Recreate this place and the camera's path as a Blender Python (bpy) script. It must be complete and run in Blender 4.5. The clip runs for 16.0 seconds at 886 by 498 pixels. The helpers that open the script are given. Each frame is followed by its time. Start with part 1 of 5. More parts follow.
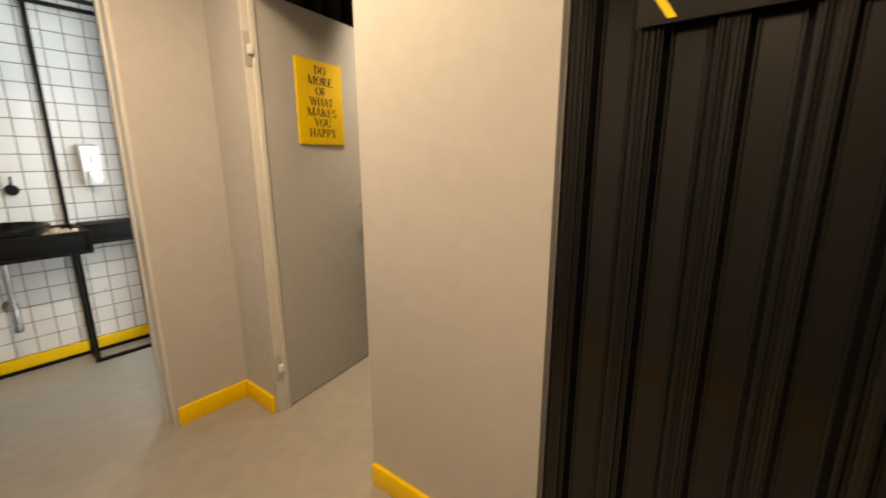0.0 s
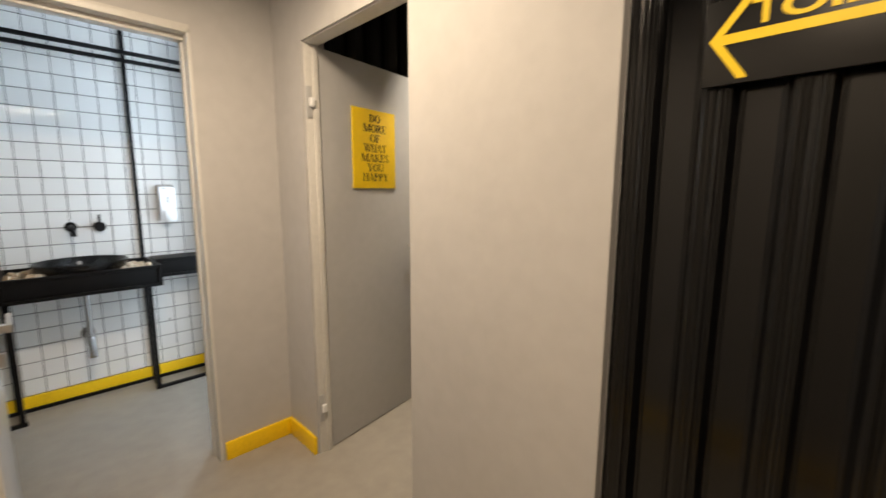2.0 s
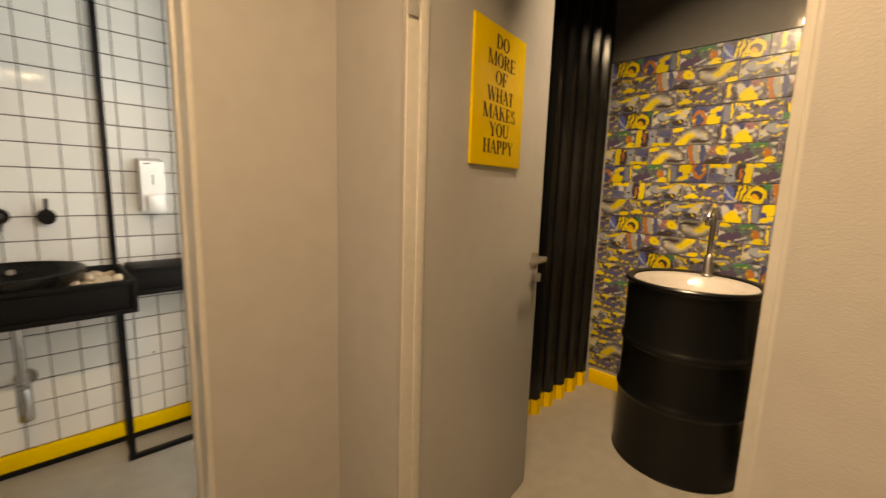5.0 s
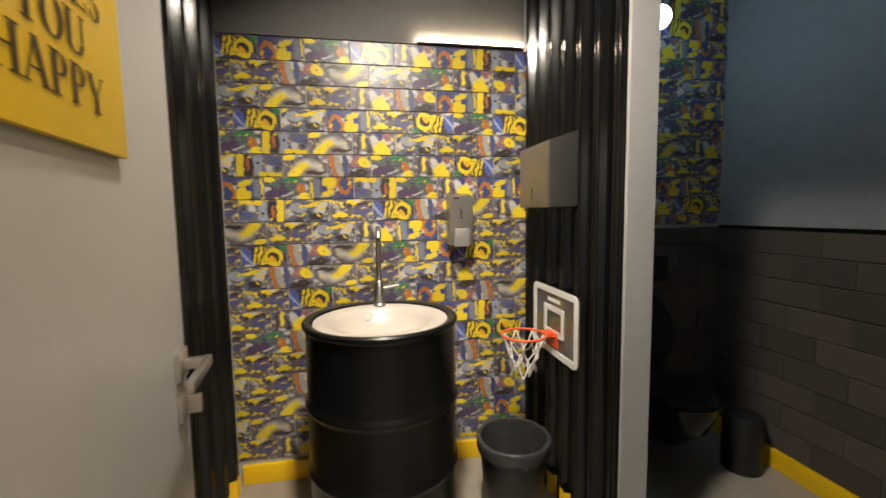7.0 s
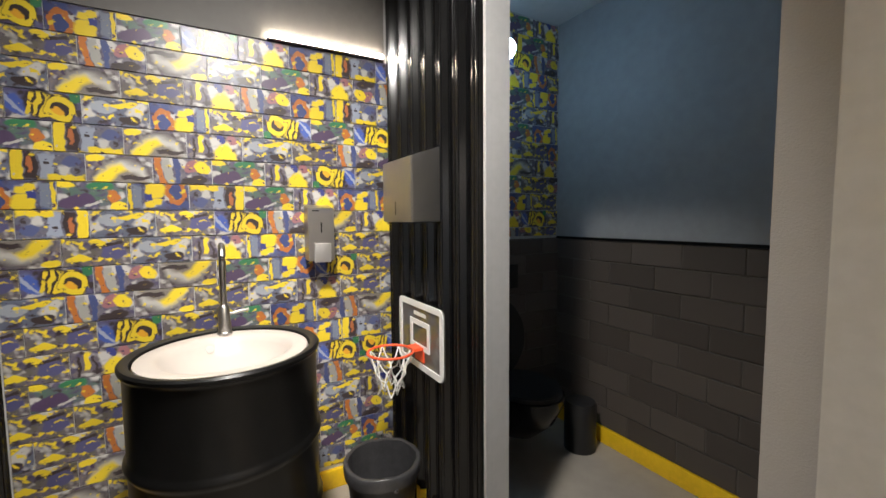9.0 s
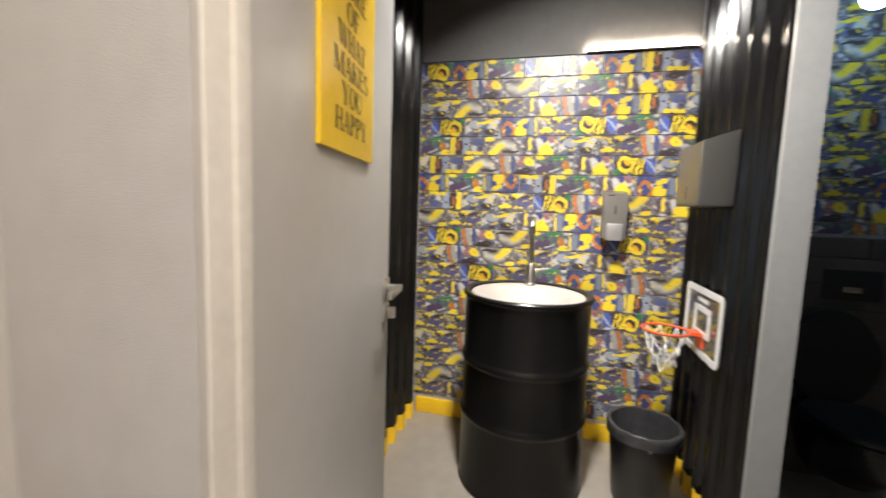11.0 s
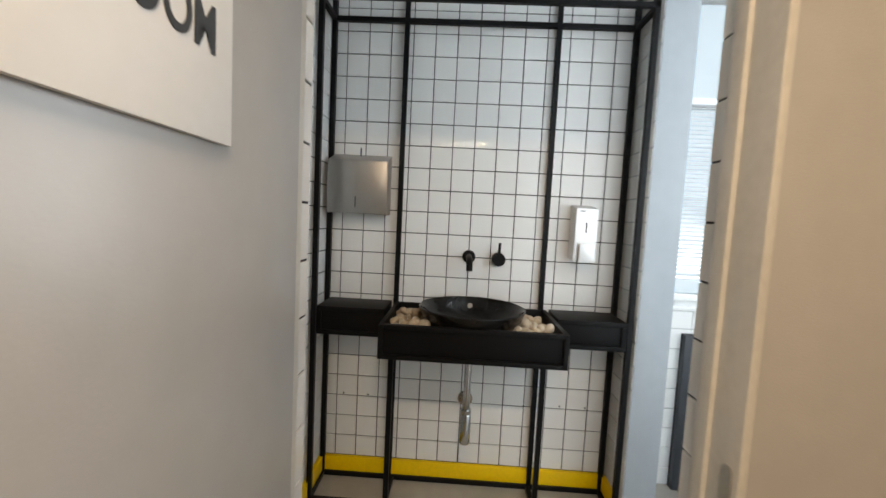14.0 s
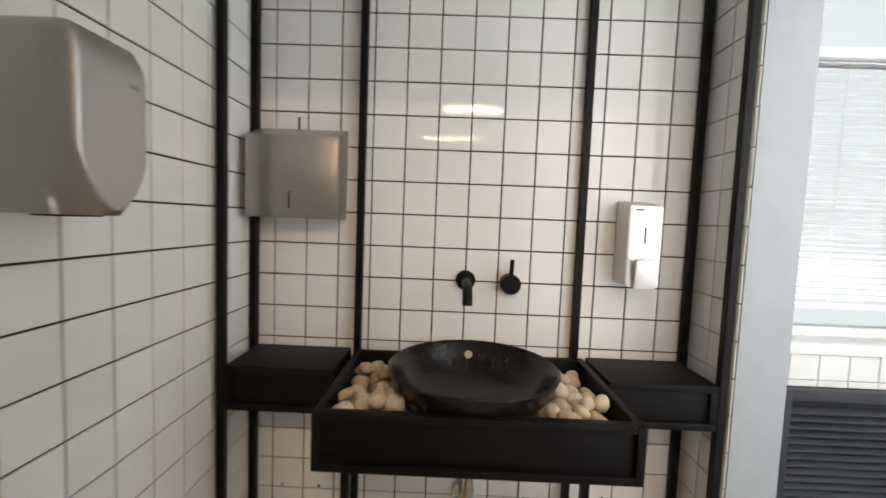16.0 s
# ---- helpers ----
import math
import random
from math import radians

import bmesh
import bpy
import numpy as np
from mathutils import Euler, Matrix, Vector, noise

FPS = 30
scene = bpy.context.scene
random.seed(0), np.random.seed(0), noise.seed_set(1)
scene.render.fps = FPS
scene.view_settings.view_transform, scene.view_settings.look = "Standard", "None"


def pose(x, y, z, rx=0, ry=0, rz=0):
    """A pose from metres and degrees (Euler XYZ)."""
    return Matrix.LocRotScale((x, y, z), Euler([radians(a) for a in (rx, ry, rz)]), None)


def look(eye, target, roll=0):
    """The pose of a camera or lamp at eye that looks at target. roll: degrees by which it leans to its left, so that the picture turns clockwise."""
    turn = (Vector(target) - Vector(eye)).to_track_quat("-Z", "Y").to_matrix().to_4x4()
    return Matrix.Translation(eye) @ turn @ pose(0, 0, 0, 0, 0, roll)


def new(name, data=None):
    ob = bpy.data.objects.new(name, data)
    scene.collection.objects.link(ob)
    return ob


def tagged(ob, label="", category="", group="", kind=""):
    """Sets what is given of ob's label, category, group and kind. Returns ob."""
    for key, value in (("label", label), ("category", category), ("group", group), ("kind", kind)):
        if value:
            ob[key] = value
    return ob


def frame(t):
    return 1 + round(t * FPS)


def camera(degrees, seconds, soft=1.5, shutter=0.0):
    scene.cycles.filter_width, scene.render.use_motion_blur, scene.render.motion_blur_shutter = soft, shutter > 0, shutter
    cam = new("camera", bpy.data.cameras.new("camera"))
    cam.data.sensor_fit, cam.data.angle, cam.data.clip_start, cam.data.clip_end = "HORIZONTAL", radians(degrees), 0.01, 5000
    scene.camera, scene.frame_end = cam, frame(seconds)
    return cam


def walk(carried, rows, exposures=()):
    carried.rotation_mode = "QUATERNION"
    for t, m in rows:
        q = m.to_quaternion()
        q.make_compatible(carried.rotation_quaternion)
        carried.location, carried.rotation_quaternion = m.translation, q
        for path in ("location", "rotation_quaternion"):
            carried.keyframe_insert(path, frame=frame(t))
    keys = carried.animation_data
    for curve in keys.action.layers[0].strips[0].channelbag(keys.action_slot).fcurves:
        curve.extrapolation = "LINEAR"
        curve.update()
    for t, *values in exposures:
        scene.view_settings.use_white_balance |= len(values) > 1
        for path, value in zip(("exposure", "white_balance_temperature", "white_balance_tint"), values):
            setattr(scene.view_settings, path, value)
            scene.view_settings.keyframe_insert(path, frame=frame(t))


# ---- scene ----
cam = camera(94.4, 16.0, shutter=0.3)
PATH = [
    (0, (1.279, -1.202, 1.286), (2.813, 0.005, 0.849), -0.2),
    (0.5, (1.275, -1.226, 1.333), (3.018, -0.296, 1.021), -0.6),
    (1, (1.264, -1.239, 1.352), (3.061, -0.386, 1.149), -0.7),
    (1.5, (1.246, -1.224, 1.348), (2.961, -0.216, 1.139), -0.4),
    (2, (1.298, -1.178, 1.342), (2.706, 0.214, 1.059), 0.1),
    (2.5, (1.383, -1.145, 1.324), (2.357, 0.577, 1.028), 0.9),
    (3, (1.408, -1.136, 1.322), (1.973, 0.76, 1.032), 2.0),
    (3.2, (1.393, -1.109, 1.336), (1.855, 0.813, 1.031), 1.7),
    (5.3, (1.692, 0.028, 1.26), (3.287, 1.205, 0.996), 1.3),
    (5.5, (1.759, 0.136, 1.251), (3.475, 1.136, 1.01), 0.8),
    (6, (1.894, 0.305, 1.265), (3.809, 0.837, 1.048), -0.1),
    (6.5, (2.071, 0.367, 1.265), (4.061, 0.416, 1.072), -0.5),
    (7, (2.207, 0.4, 1.278), (4.168, 0.046, 1.103), -0.8),
    (7.5, (2.3, 0.424, 1.302), (4.155, -0.302, 1.129), -1.0),
    (8, (2.308, 0.409, 1.321), (4.046, -0.571, 1.186), -1.2),
    (8.2, (2.311, 0.408, 1.328), (4.007, -0.646, 1.209), -1.2),
    (10.3, (2.049, 0.323, 1.259), (4.017, 0.03, 1.054), 1.3),
    (10.5, (2.009, 0.315, 1.261), (3.996, 0.221, 1.058), 1.5),
    (11, (1.881, 0.279, 1.253), (3.807, 0.778, 1.054), 2.0),
    (11.5, (1.727, 0.231, 1.26), (3.341, 1.394, 1.051), 2.4),
    (12, (1.615, 0.132, 1.257), (2.623, 1.844, 1.022), 2.4),
    (12.5, (1.546, 0.026, 1.263), (1.977, 1.964, 1.022), 2.4),
    (13, (1.494, -0.007, 1.273), (1.612, 1.982, 1.099), 2.4),
    (13.5, (1.461, 0.124, 1.288), (1.481, 2.12, 1.163), 2.7),
    (14, (1.426, 0.333, 1.288), (1.354, 2.326, 1.137), 2.9),
    (14.5, (1.46, 0.534, 1.272), (1.172, 2.505, 1.098), 3.1),
    (15, (1.505, 0.682, 1.301), (0.998, 2.607, 1.117), 3.3),
    (15.5, (1.473, 0.8, 1.296), (1.071, 2.751, 1.126), 2.9),
    (16, (1.423, 0.978, 1.296), (1.395, 2.973, 1.159), 2.2),
]
# exposure in stops, white balance in kelvin and tint
EXPOSURES = [
    (0.0, 0.25, 7900, 12), (0.5, 0.15, 7000, 10), (1.0, 0.3, 6000, 10), (1.5, 0.35, 5800, 10), (2.0, 0.25, 6600, 10), (2.5, 0.05, 7000, 12), (3.0, -0.05, 7100, 12),
    (5.0, -0.15, 10000, 15), (5.5, -0.15, 9700, 15), (6.0, 0.05, 7200, 11), (7.0, 0.15, 6400, 10), (7.5, 0.1, 6300, 10), (8.0, 0.3, 6000, 10),
    (10.3, 0.5, 5700, 10), (10.5, 0.5, 5700, 10), (11.0, 0.6, 5700, 10), (11.5, 0.35, 5600, 10), (12.0, 0.15, 6300, 11), (12.5, 0.05, 7700, 13), (13.5, -0.1, 7300, 12), (14.5, -0.1, 7400, 12), (15.0, -0.12, 8300, 16), (16.0, -0.05, 8300, 17),
]
walk(cam, [(t, look(eye, target, roll)) for t, eye, target, roll in PATH], EXPOSURES)

# ---- world, light, exposure ----
world = bpy.data.worlds.new("sky")
scene.world = world
world.use_nodes = True
wn = world.node_tree.nodes
sky = wn.new("ShaderNodeTexSky")
sky.sky_type = "NISHITA"
sky.sun_disc = False
sky.sun_elevation, sky.sun_rotation = radians(38), radians(200)
wn["Background"].inputs["Strength"].default_value = 0.12
world.node_tree.links.new(sky.outputs["Color"], wn["Background"].inputs["Color"])

sun_data = bpy.data.lights.new("sun", "SUN")
sun_data.energy, sun_data.angle, sun_data.color = 1.0, radians(10), (1.0, 0.97, 0.92)
sun = new("sun", sun_data)
sun.matrix_basis = look((0, -6, 9), (0, 0, 0))


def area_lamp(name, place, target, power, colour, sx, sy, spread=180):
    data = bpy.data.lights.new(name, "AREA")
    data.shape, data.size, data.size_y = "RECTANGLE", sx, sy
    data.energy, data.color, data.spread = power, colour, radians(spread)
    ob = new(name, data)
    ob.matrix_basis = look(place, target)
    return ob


WARM, COOL = (1.0, 0.80, 0.58), (0.70, 0.85, 1.0)
area_lamp("corridor_line_lamp", (1.30, -1.20, 2.24), (1.30, -1.19, 0), 14, WARM, 0.9, 0.05)
area_lamp("lobby_line_lamp", (1.57, -0.02, 2.245), (1.57, 0.15, 0), 22, WARM, 0.44, 0.018)
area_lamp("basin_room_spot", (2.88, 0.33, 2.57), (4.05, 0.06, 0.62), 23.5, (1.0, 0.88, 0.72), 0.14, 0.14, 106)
area_lamp("window_daylight", (3.00, 2.42, 1.62), (2.98, 1.5, 1.55), 50, (0.72, 0.86, 1.0), 0.9, 1.2, 106)

# ---- materials ----


def mat(name, colour, rough=0.5, metal=0.0, noise_scale=0.0, amount=0.12, bump=0.0, bump_scale=200.0, coat=0.0, dirt=0.0, rough_var=0.0):
    """Surface with two scales of variation in colour, gloss and relief."""
    m = bpy.data.materials.new(name)
    m.use_nodes = True
    n, l = m.node_tree.nodes, m.node_tree.links
    b = n["Principled BSDF"]
    b.inputs["Roughness"].default_value, b.inputs["Metallic"].default_value = rough, metal
    b.inputs["Coat Weight"].default_value = coat
    b.inputs["Coat Roughness"].default_value = 0.08
    b.inputs["Base Color"].default_value = (*colour, 1)
    if noise_scale:
        geo = n.new("ShaderNodeNewGeometry")
        big, small = n.new("ShaderNodeTexNoise"), n.new("ShaderNodeTexNoise")
        for tex, s in ((big, noise_scale), (small, noise_scale * 9)):
            tex.inputs["Scale"].default_value, tex.inputs["Detail"].default_value = s, 5
            l.new(geo.outputs["Position"], tex.inputs["Vector"])
        add = n.new("ShaderNodeMath")
        add.operation = "ADD"
        l.new(big.outputs["Fac"], add.inputs[0])
        l.new(small.outputs["Fac"], add.inputs[1])
        rng = n.new("ShaderNodeMapRange")
        rng.inputs["From Min"].default_value, rng.inputs["From Max"].default_value = 0.7, 1.3
        rng.inputs["To Min"].default_value, rng.inputs["To Max"].default_value = 1 - amount, 1 + amount
        l.new(add.outputs[0], rng.inputs["Value"])
        mix = n.new("ShaderNodeVectorMath")
        mix.operation = "SCALE"
        mix.inputs[0].default_value = colour
        l.new(rng.outputs[0], mix.inputs["Scale"])
        l.new(mix.outputs[0], b.inputs["Base Color"])
        if rough_var:
            rr = n.new("ShaderNodeMapRange")
            rr.inputs["From Min"].default_value, rr.inputs["From Max"].default_value = 0.3, 0.7
            rr.inputs["To Min"].default_value, rr.inputs["To Max"].default_value = rough - rough_var, rough + rough_var
            l.new(small.outputs["Fac"], rr.inputs["Value"])
            l.new(rr.outputs[0], b.inputs["Roughness"])
    if bump:
        geo2, tex = n.new("ShaderNodeNewGeometry"), n.new("ShaderNodeTexNoise")
        tex.inputs["Scale"].default_value, tex.inputs["Detail"].default_value = bump_scale, 3
        l.new(geo2.outputs["Position"], tex.inputs["Vector"])
        bp = n.new("ShaderNodeBump")
        bp.inputs["Strength"].default_value, bp.inputs["Distance"].default_value = bump, 0.002
        l.new(tex.outputs["Fac"], bp.inputs["Height"])
        l.new(bp.outputs["Normal"], b.inputs["Normal"])
    return m


def tile_mat(name, colour, rough, vary):
    """Glazed tile whose tone differs a little from piece to piece, with a faintly wavy glaze."""
    m = mat(name, colour, rough, bump=0.12, bump_scale=14.0)
    n, l = m.node_tree.nodes, m.node_tree.links
    info, rng, sc = n.new("ShaderNodeObjectInfo"), n.new("ShaderNodeMapRange"), n.new("ShaderNodeVectorMath")
    rng.inputs["To Min"].default_value, rng.inputs["To Max"].default_value = 1 - vary, 1 + vary
    sc.operation = "SCALE"
    sc.inputs[0].default_value = colour
    l.new(info.outputs["Random"], rng.inputs["Value"])
    l.new(rng.outputs[0], sc.inputs["Scale"])
    l.new(sc.outputs[0], n["Principled BSDF"].inputs["Base Color"])
    return m


def glow(name, colour, strength):
    m = bpy.data.materials.new(name)
    m.use_nodes = True
    b = m.node_tree.nodes["Principled BSDF"]
    b.inputs["Base Color"].default_value = (*colour, 1)
    b.inputs["Emission Color"].default_value = (*colour, 1)
    b.inputs["Emission Strength"].default_value = strength
    return m


GREY = mat("grey_wall_paint", (0.47, 0.455, 0.44), 0.55, noise_scale=1.7, amount=0.05, bump=0.25, bump_scale=420)
DOOR_GREY = mat("grey_door_lacquer", (0.44, 0.435, 0.43), 0.36, noise_scale=2.3, amount=0.04, bump=0.08, bump_scale=260)
FRAME_GREY = mat("pale_grey_frame_paint", (0.62, 0.60, 0.56), 0.35, noise_scale=6, amount=0.06, bump=0.06)
FLOOR = mat("microcement_floor", (0.33, 0.30, 0.258), 0.36, noise_scale=1.3, amount=0.11, bump=0.05, bump_scale=25, rough_var=0.05)
DARK_CEIL = mat("charcoal_ceiling_paint", (0.05, 0.05, 0.052), 0.8, noise_scale=3, amount=0.12, bump=0.2)
CEIL_WHITE = mat("white_ceiling_paint", (0.78, 0.79, 0.80), 0.7, noise_scale=2, amount=0.04, bump=0.15)
SLATE_PAINT = mat("slate_grey_paint", (0.27, 0.285, 0.30), 0.6, noise_scale=2.2, amount=0.08, bump=0.2, bump_scale=380)
UPPER_GREY = mat("dark_grey_paint", (0.13, 0.125, 0.12), 0.7, noise_scale=3, amount=0.08, bump=0.2, bump_scale=380)
YELLOW = mat("yellow_skirting_paint", (0.90, 0.58, 0.006), 0.42, noise_scale=7, amount=0.07, bump=0.1)
SIGN_YELLOW = mat("yellow_sign_board", (0.88, 0.60, 0.012), 0.42, noise_scale=5, amount=0.04)
BLACK_SHEET = mat("black_lacquered_sheet", (0.004, 0.004, 0.0043), 0.16, noise_scale=2, amount=0.15)
BLACK_STEEL = mat("black_powder_coat", (0.007, 0.007, 0.008), 0.42, noise_scale=20, amount=0.2, bump=0.1, bump_scale=900)
BLACK_WOOD = mat("black_stained_board", (0.005, 0.005, 0.0055), 0.5, noise_scale=8, amount=0.25, bump=0.12, bump_scale=240)
for m_ in (BLACK_STEEL, BLACK_WOOD):
    m_.node_tree.nodes["Principled BSDF"].inputs["Specular IOR Level"].default_value = 0.14
BLACK_GLAZE = mat("black_ceramic_glaze", (0.009, 0.0088, 0.0088), 0.22, noise_scale=9, amount=0.15, coat=0.05)
BLACK_GLAZE.node_tree.nodes["Principled BSDF"].inputs["Specular IOR Level"].default_value = 0.28
DRUM_BLACK = mat("black_drum_enamel", (0.006, 0.006, 0.006), 0.3, noise_scale=3, amount=0.2, coat=0.0, bump=0.04, bump_scale=9)
DRUM_BLACK.node_tree.nodes["Principled BSDF"].inputs["Specular IOR Level"].default_value = 0.3
BLACK_PLASTIC = mat("black_plastic", (0.014, 0.014, 0.015), 0.42, noise_scale=10, amount=0.15, bump=0.1, bump_scale=300)
BAG = mat("grey_bin_liner", (0.04, 0.04, 0.043), 0.3, noise_scale=30, amount=0.3, bump=0.5, bump_scale=90)
STEEL = mat("brushed_steel", (0.45, 0.435, 0.415), 0.36, metal=1.0, noise_scale=3, amount=0.03)
PALE_STEEL = mat("polished_pale_steel", (0.66, 0.65, 0.64), 0.4, metal=0.75, noise_scale=4, amount=0.03)
CHROME = mat("chrome", (0.55, 0.55, 0.55), 0.1, metal=1.0, noise_scale=15, amount=0.03)
SATIN = mat("satin_nickel", (0.62, 0.60, 0.57), 0.36, metal=1.0, noise_scale=15, amount=0.04)
WHITE_CERAMIC = mat("white_ceramic", (0.52, 0.475, 0.435), 0.3, noise_scale=4, amount=0.02, coat=0.0)
WHITE_PLASTIC = mat("white_plastic", (0.80, 0.80, 0.79), 0.35, noise_scale=6, amount=0.03)
PAPER = mat("white_sign_board", (0.84, 0.83, 0.81), 0.5, noise_scale=6, amount=0.02)
INK = mat("black_print", (0.012, 0.011, 0.010), 0.6, noise_scale=40, amount=0.2)
BROWN_INK = mat("dark_brown_print", (0.05, 0.028, 0.006), 0.6, noise_scale=40, amount=0.2)
PLATE_ORANGE = mat("amber_plate_enamel", (0.72, 0.27, 0.015), 0.4, noise_scale=9, amount=0.08)
ORANGE = mat("orange_red_steel", (0.78, 0.10, 0.025), 0.4, noise_scale=20, amount=0.08)
NET = mat("white_net_cord", (0.78, 0.77, 0.74), 0.8, noise_scale=60, amount=0.12)
GROUT = mat("dark_grout", (0.02, 0.021, 0.023), 0.85, noise_scale=40, amount=0.3, bump=0.3)
GROUT_PALE = mat("pale_grout", (0.42, 0.42, 0.43), 0.85, noise_scale=40, amount=0.15, bump=0.3)
TILE = tile_mat("white_glazed_tile", (0.80, 0.80, 0.79), 0.05, 0.025)
BRICK_TILE = tile_mat("dark_brown_brick_tile", (0.085, 0.072, 0.063), 0.45, 0.2)
BRICK_JOINT = mat("brown_grey_joint", (0.12, 0.108, 0.096), 0.9, noise_scale=40, amount=0.2, bump=0.4)
COLUMN = mat("pale_blue_grey_paint", (0.37, 0.40, 0.43), 0.5, noise_scale=2, amount=0.05, bump=0.2, bump_scale=380)
BLIND = mat("white_blind_slat", (0.82, 0.83, 0.84), 0.4, noise_scale=10, amount=0.02)
GRILLE = mat("dark_blue_grey_louvre", (0.022, 0.027, 0.036), 0.4, noise_scale=10, amount=0.15)
LED = glow("warm_led_strip", (1.0, 0.80, 0.55), 55)
GLOBE = glow("cool_white_globe", (0.55, 0.80, 1.0), 34)
PEBBLES = []
for i, c in enumerate(((0.46, 0.37, 0.26), (0.42, 0.31, 0.20), (0.52, 0.44, 0.34), (0.36, 0.26, 0.16), (0.46, 0.35, 0.24))):
    PEBBLES.append(mat("beige_pebble", c, 0.55, noise_scale=28, amount=0.28, bump=0.3, bump_scale=120))
GLASS = mat("window_glass", (1, 1, 1), 0.0)
GLASS.node_tree.nodes["Principled BSDF"].inputs["Transmission Weight"].default_value = 1.0
PERSPEX = mat("smoked_clear_board", (0.10, 0.09, 0.08), 0.06, noise_scale=6, amount=0.1, coat=0.5)

# ---- mesh helpers ----


def thing(name, place, label, category, group="", kind=""):
    ob = new(name)
    ob.location, ob.empty_display_size = place, 0.05
    return tagged(ob, label, category, group, kind)


def link_mesh(name, bm, material, parent=None, label="", smooth=None):
    """One mesh object; its vertices are in world metres."""
    me = bpy.data.meshes.new(name)
    bmesh.ops.recalc_face_normals(bm, faces=bm.faces)
    bm.to_mesh(me)
    bm.free()
    me.materials.append(material)
    if smooth is not None:
        for p in me.polygons:
            p.use_smooth = True
        me.set_sharp_from_angle(angle=radians(smooth))
    ob = new(name, me)
    if parent is not None:
        ob.parent = parent
        if parent.parent is None and parent.type == "EMPTY":
            ob.matrix_parent_inverse = Matrix.Translation(-parent.location)
    if label:
        ob["label"] = label
    return ob


def part(name, bm, material, parent, label="", smooth=35):
    return link_mesh(name, bm, material, parent, label, smooth)


def structure(name, bm, material, label, category, smooth=None):
    return tagged(link_mesh(name, bm, material, None, label, smooth), label, category, "", "structure")


def add_box(bm, x, y, z, bevel=0.0, seg=2, m=None):
    """Box between the pairs x, y and z, put into bm; m moves it."""
    made = bmesh.ops.create_cube(bm, size=1)["verts"]
    lo, hi = Vector((min(x), min(y), min(z))), Vector((max(x), max(y), max(z)))
    for v in made:
        v.co = Vector([lo[i] + (v.co[i] + 0.5) * (hi[i] - lo[i]) for i in range(3)])
    if bevel:
        edges = list({e for v in made for e in v.link_edges})
        res = bmesh.ops.bevel(bm, geom=edges, offset=bevel, segments=seg, affect="EDGES", profile=0.6)
        made = list({v for f in res["faces"] for v in f.verts} | {v for v in made if v.is_valid})
    if m is not None:
        bmesh.ops.transform(bm, matrix=m, verts=made)
    return bm


def box(x, y, z, bevel=0.0, seg=2, m=None):
    return add_box(bmesh.new(), x, y, z, bevel, seg, m)


def boxes(*spans):
    bm = bmesh.new()
    for s in spans:
        add_box(bm, *s)
    return bm


def lathe(profile, centre, steps=48, sx=1.0, sy=1.0):
    """Turned body from (radius, height) pairs round a vertical axis."""
    bm = bmesh.new()
    rings = []
    for r, z in profile:
        if r < 1e-6:
            rings.append([bm.verts.new((centre[0], centre[1], centre[2] + z))])
        else:
            rings.append([bm.verts.new((centre[0] + sx * r * math.cos(a), centre[1] + sy * r * math.sin(a), centre[2] + z))
                          for a in (2 * math.pi * i / steps for i in range(steps))])
    for a, b in zip(rings, rings[1:]):
        for i in range(steps):
            j = (i + 1) % steps
            if len(a) == 1 and len(b) == 1:
                continue
            if len(a) == 1:
                bm.faces.new((a[0], b[i], b[j]))
            elif len(b) == 1:
                bm.faces.new((a[i], a[j], b[0]))
            else:
                bm.faces.new((a[i], a[j], b[j], b[i]))
    return bm


def tube(points, radius, sides=10, bm=None, closed=False):
    """Round bar along a line of points."""
    bm = bm or bmesh.new()
    pts = [Vector(p) for p in points]
    rings, n = [], len(pts)
    ref = Vector((0, 0, 1))
    for i, p in enumerate(pts):
        a = pts[i - 1] if (i or closed) else p
        b = pts[(i + 1) % n] if (i < n - 1 or closed) else p
        d = (b - a).normalized()
        side = d.cross(ref)
        if side.length < 0.2:
            side = d.cross(Vector((1, 0, 0)))
        side.normalize()
        up = side.cross(d).normalized()
        rings.append([bm.verts.new(p + radius * (math.cos(t) * side + math.sin(t) * up)) for t in (2 * math.pi * k / sides for k in range(sides))])
    pairs = list(zip(rings, rings[1:])) + ([(rings[-1], rings[0])] if closed else [])
    for a, b in pairs:
        for k in range(sides):
            bm.faces.new((a[k], a[(k + 1) % sides], b[(k + 1) % sides], b[k]))
    if not closed:
        bm.faces.new(rings[0])
        bm.faces.new(rings[-1][::-1])
    return bm


def prism(outline, depth, m=None, bevel=0.0):
    """Flat outline (x, y) pulled out by depth along z, moved by m."""
    bm = bmesh.new()
    lo = [bm.verts.new((x, y, 0)) for x, y in outline]
    hi = [bm.verts.new((x, y, depth)) for x, y in outline]
    bm.faces.new(lo[::-1])
    top = bm.faces.new(hi)
    n = len(lo)
    for i in range(n):
        bm.faces.new((lo[i], lo[(i + 1) % n], hi[(i + 1) % n], hi[i]))
    if bevel:
        bmesh.ops.bevel(bm, geom=list(top.edges), offset=bevel, segments=2, affect="EDGES")
    if m is not None:
        bmesh.ops.transform(bm, matrix=m, verts=bm.verts)
    return bm


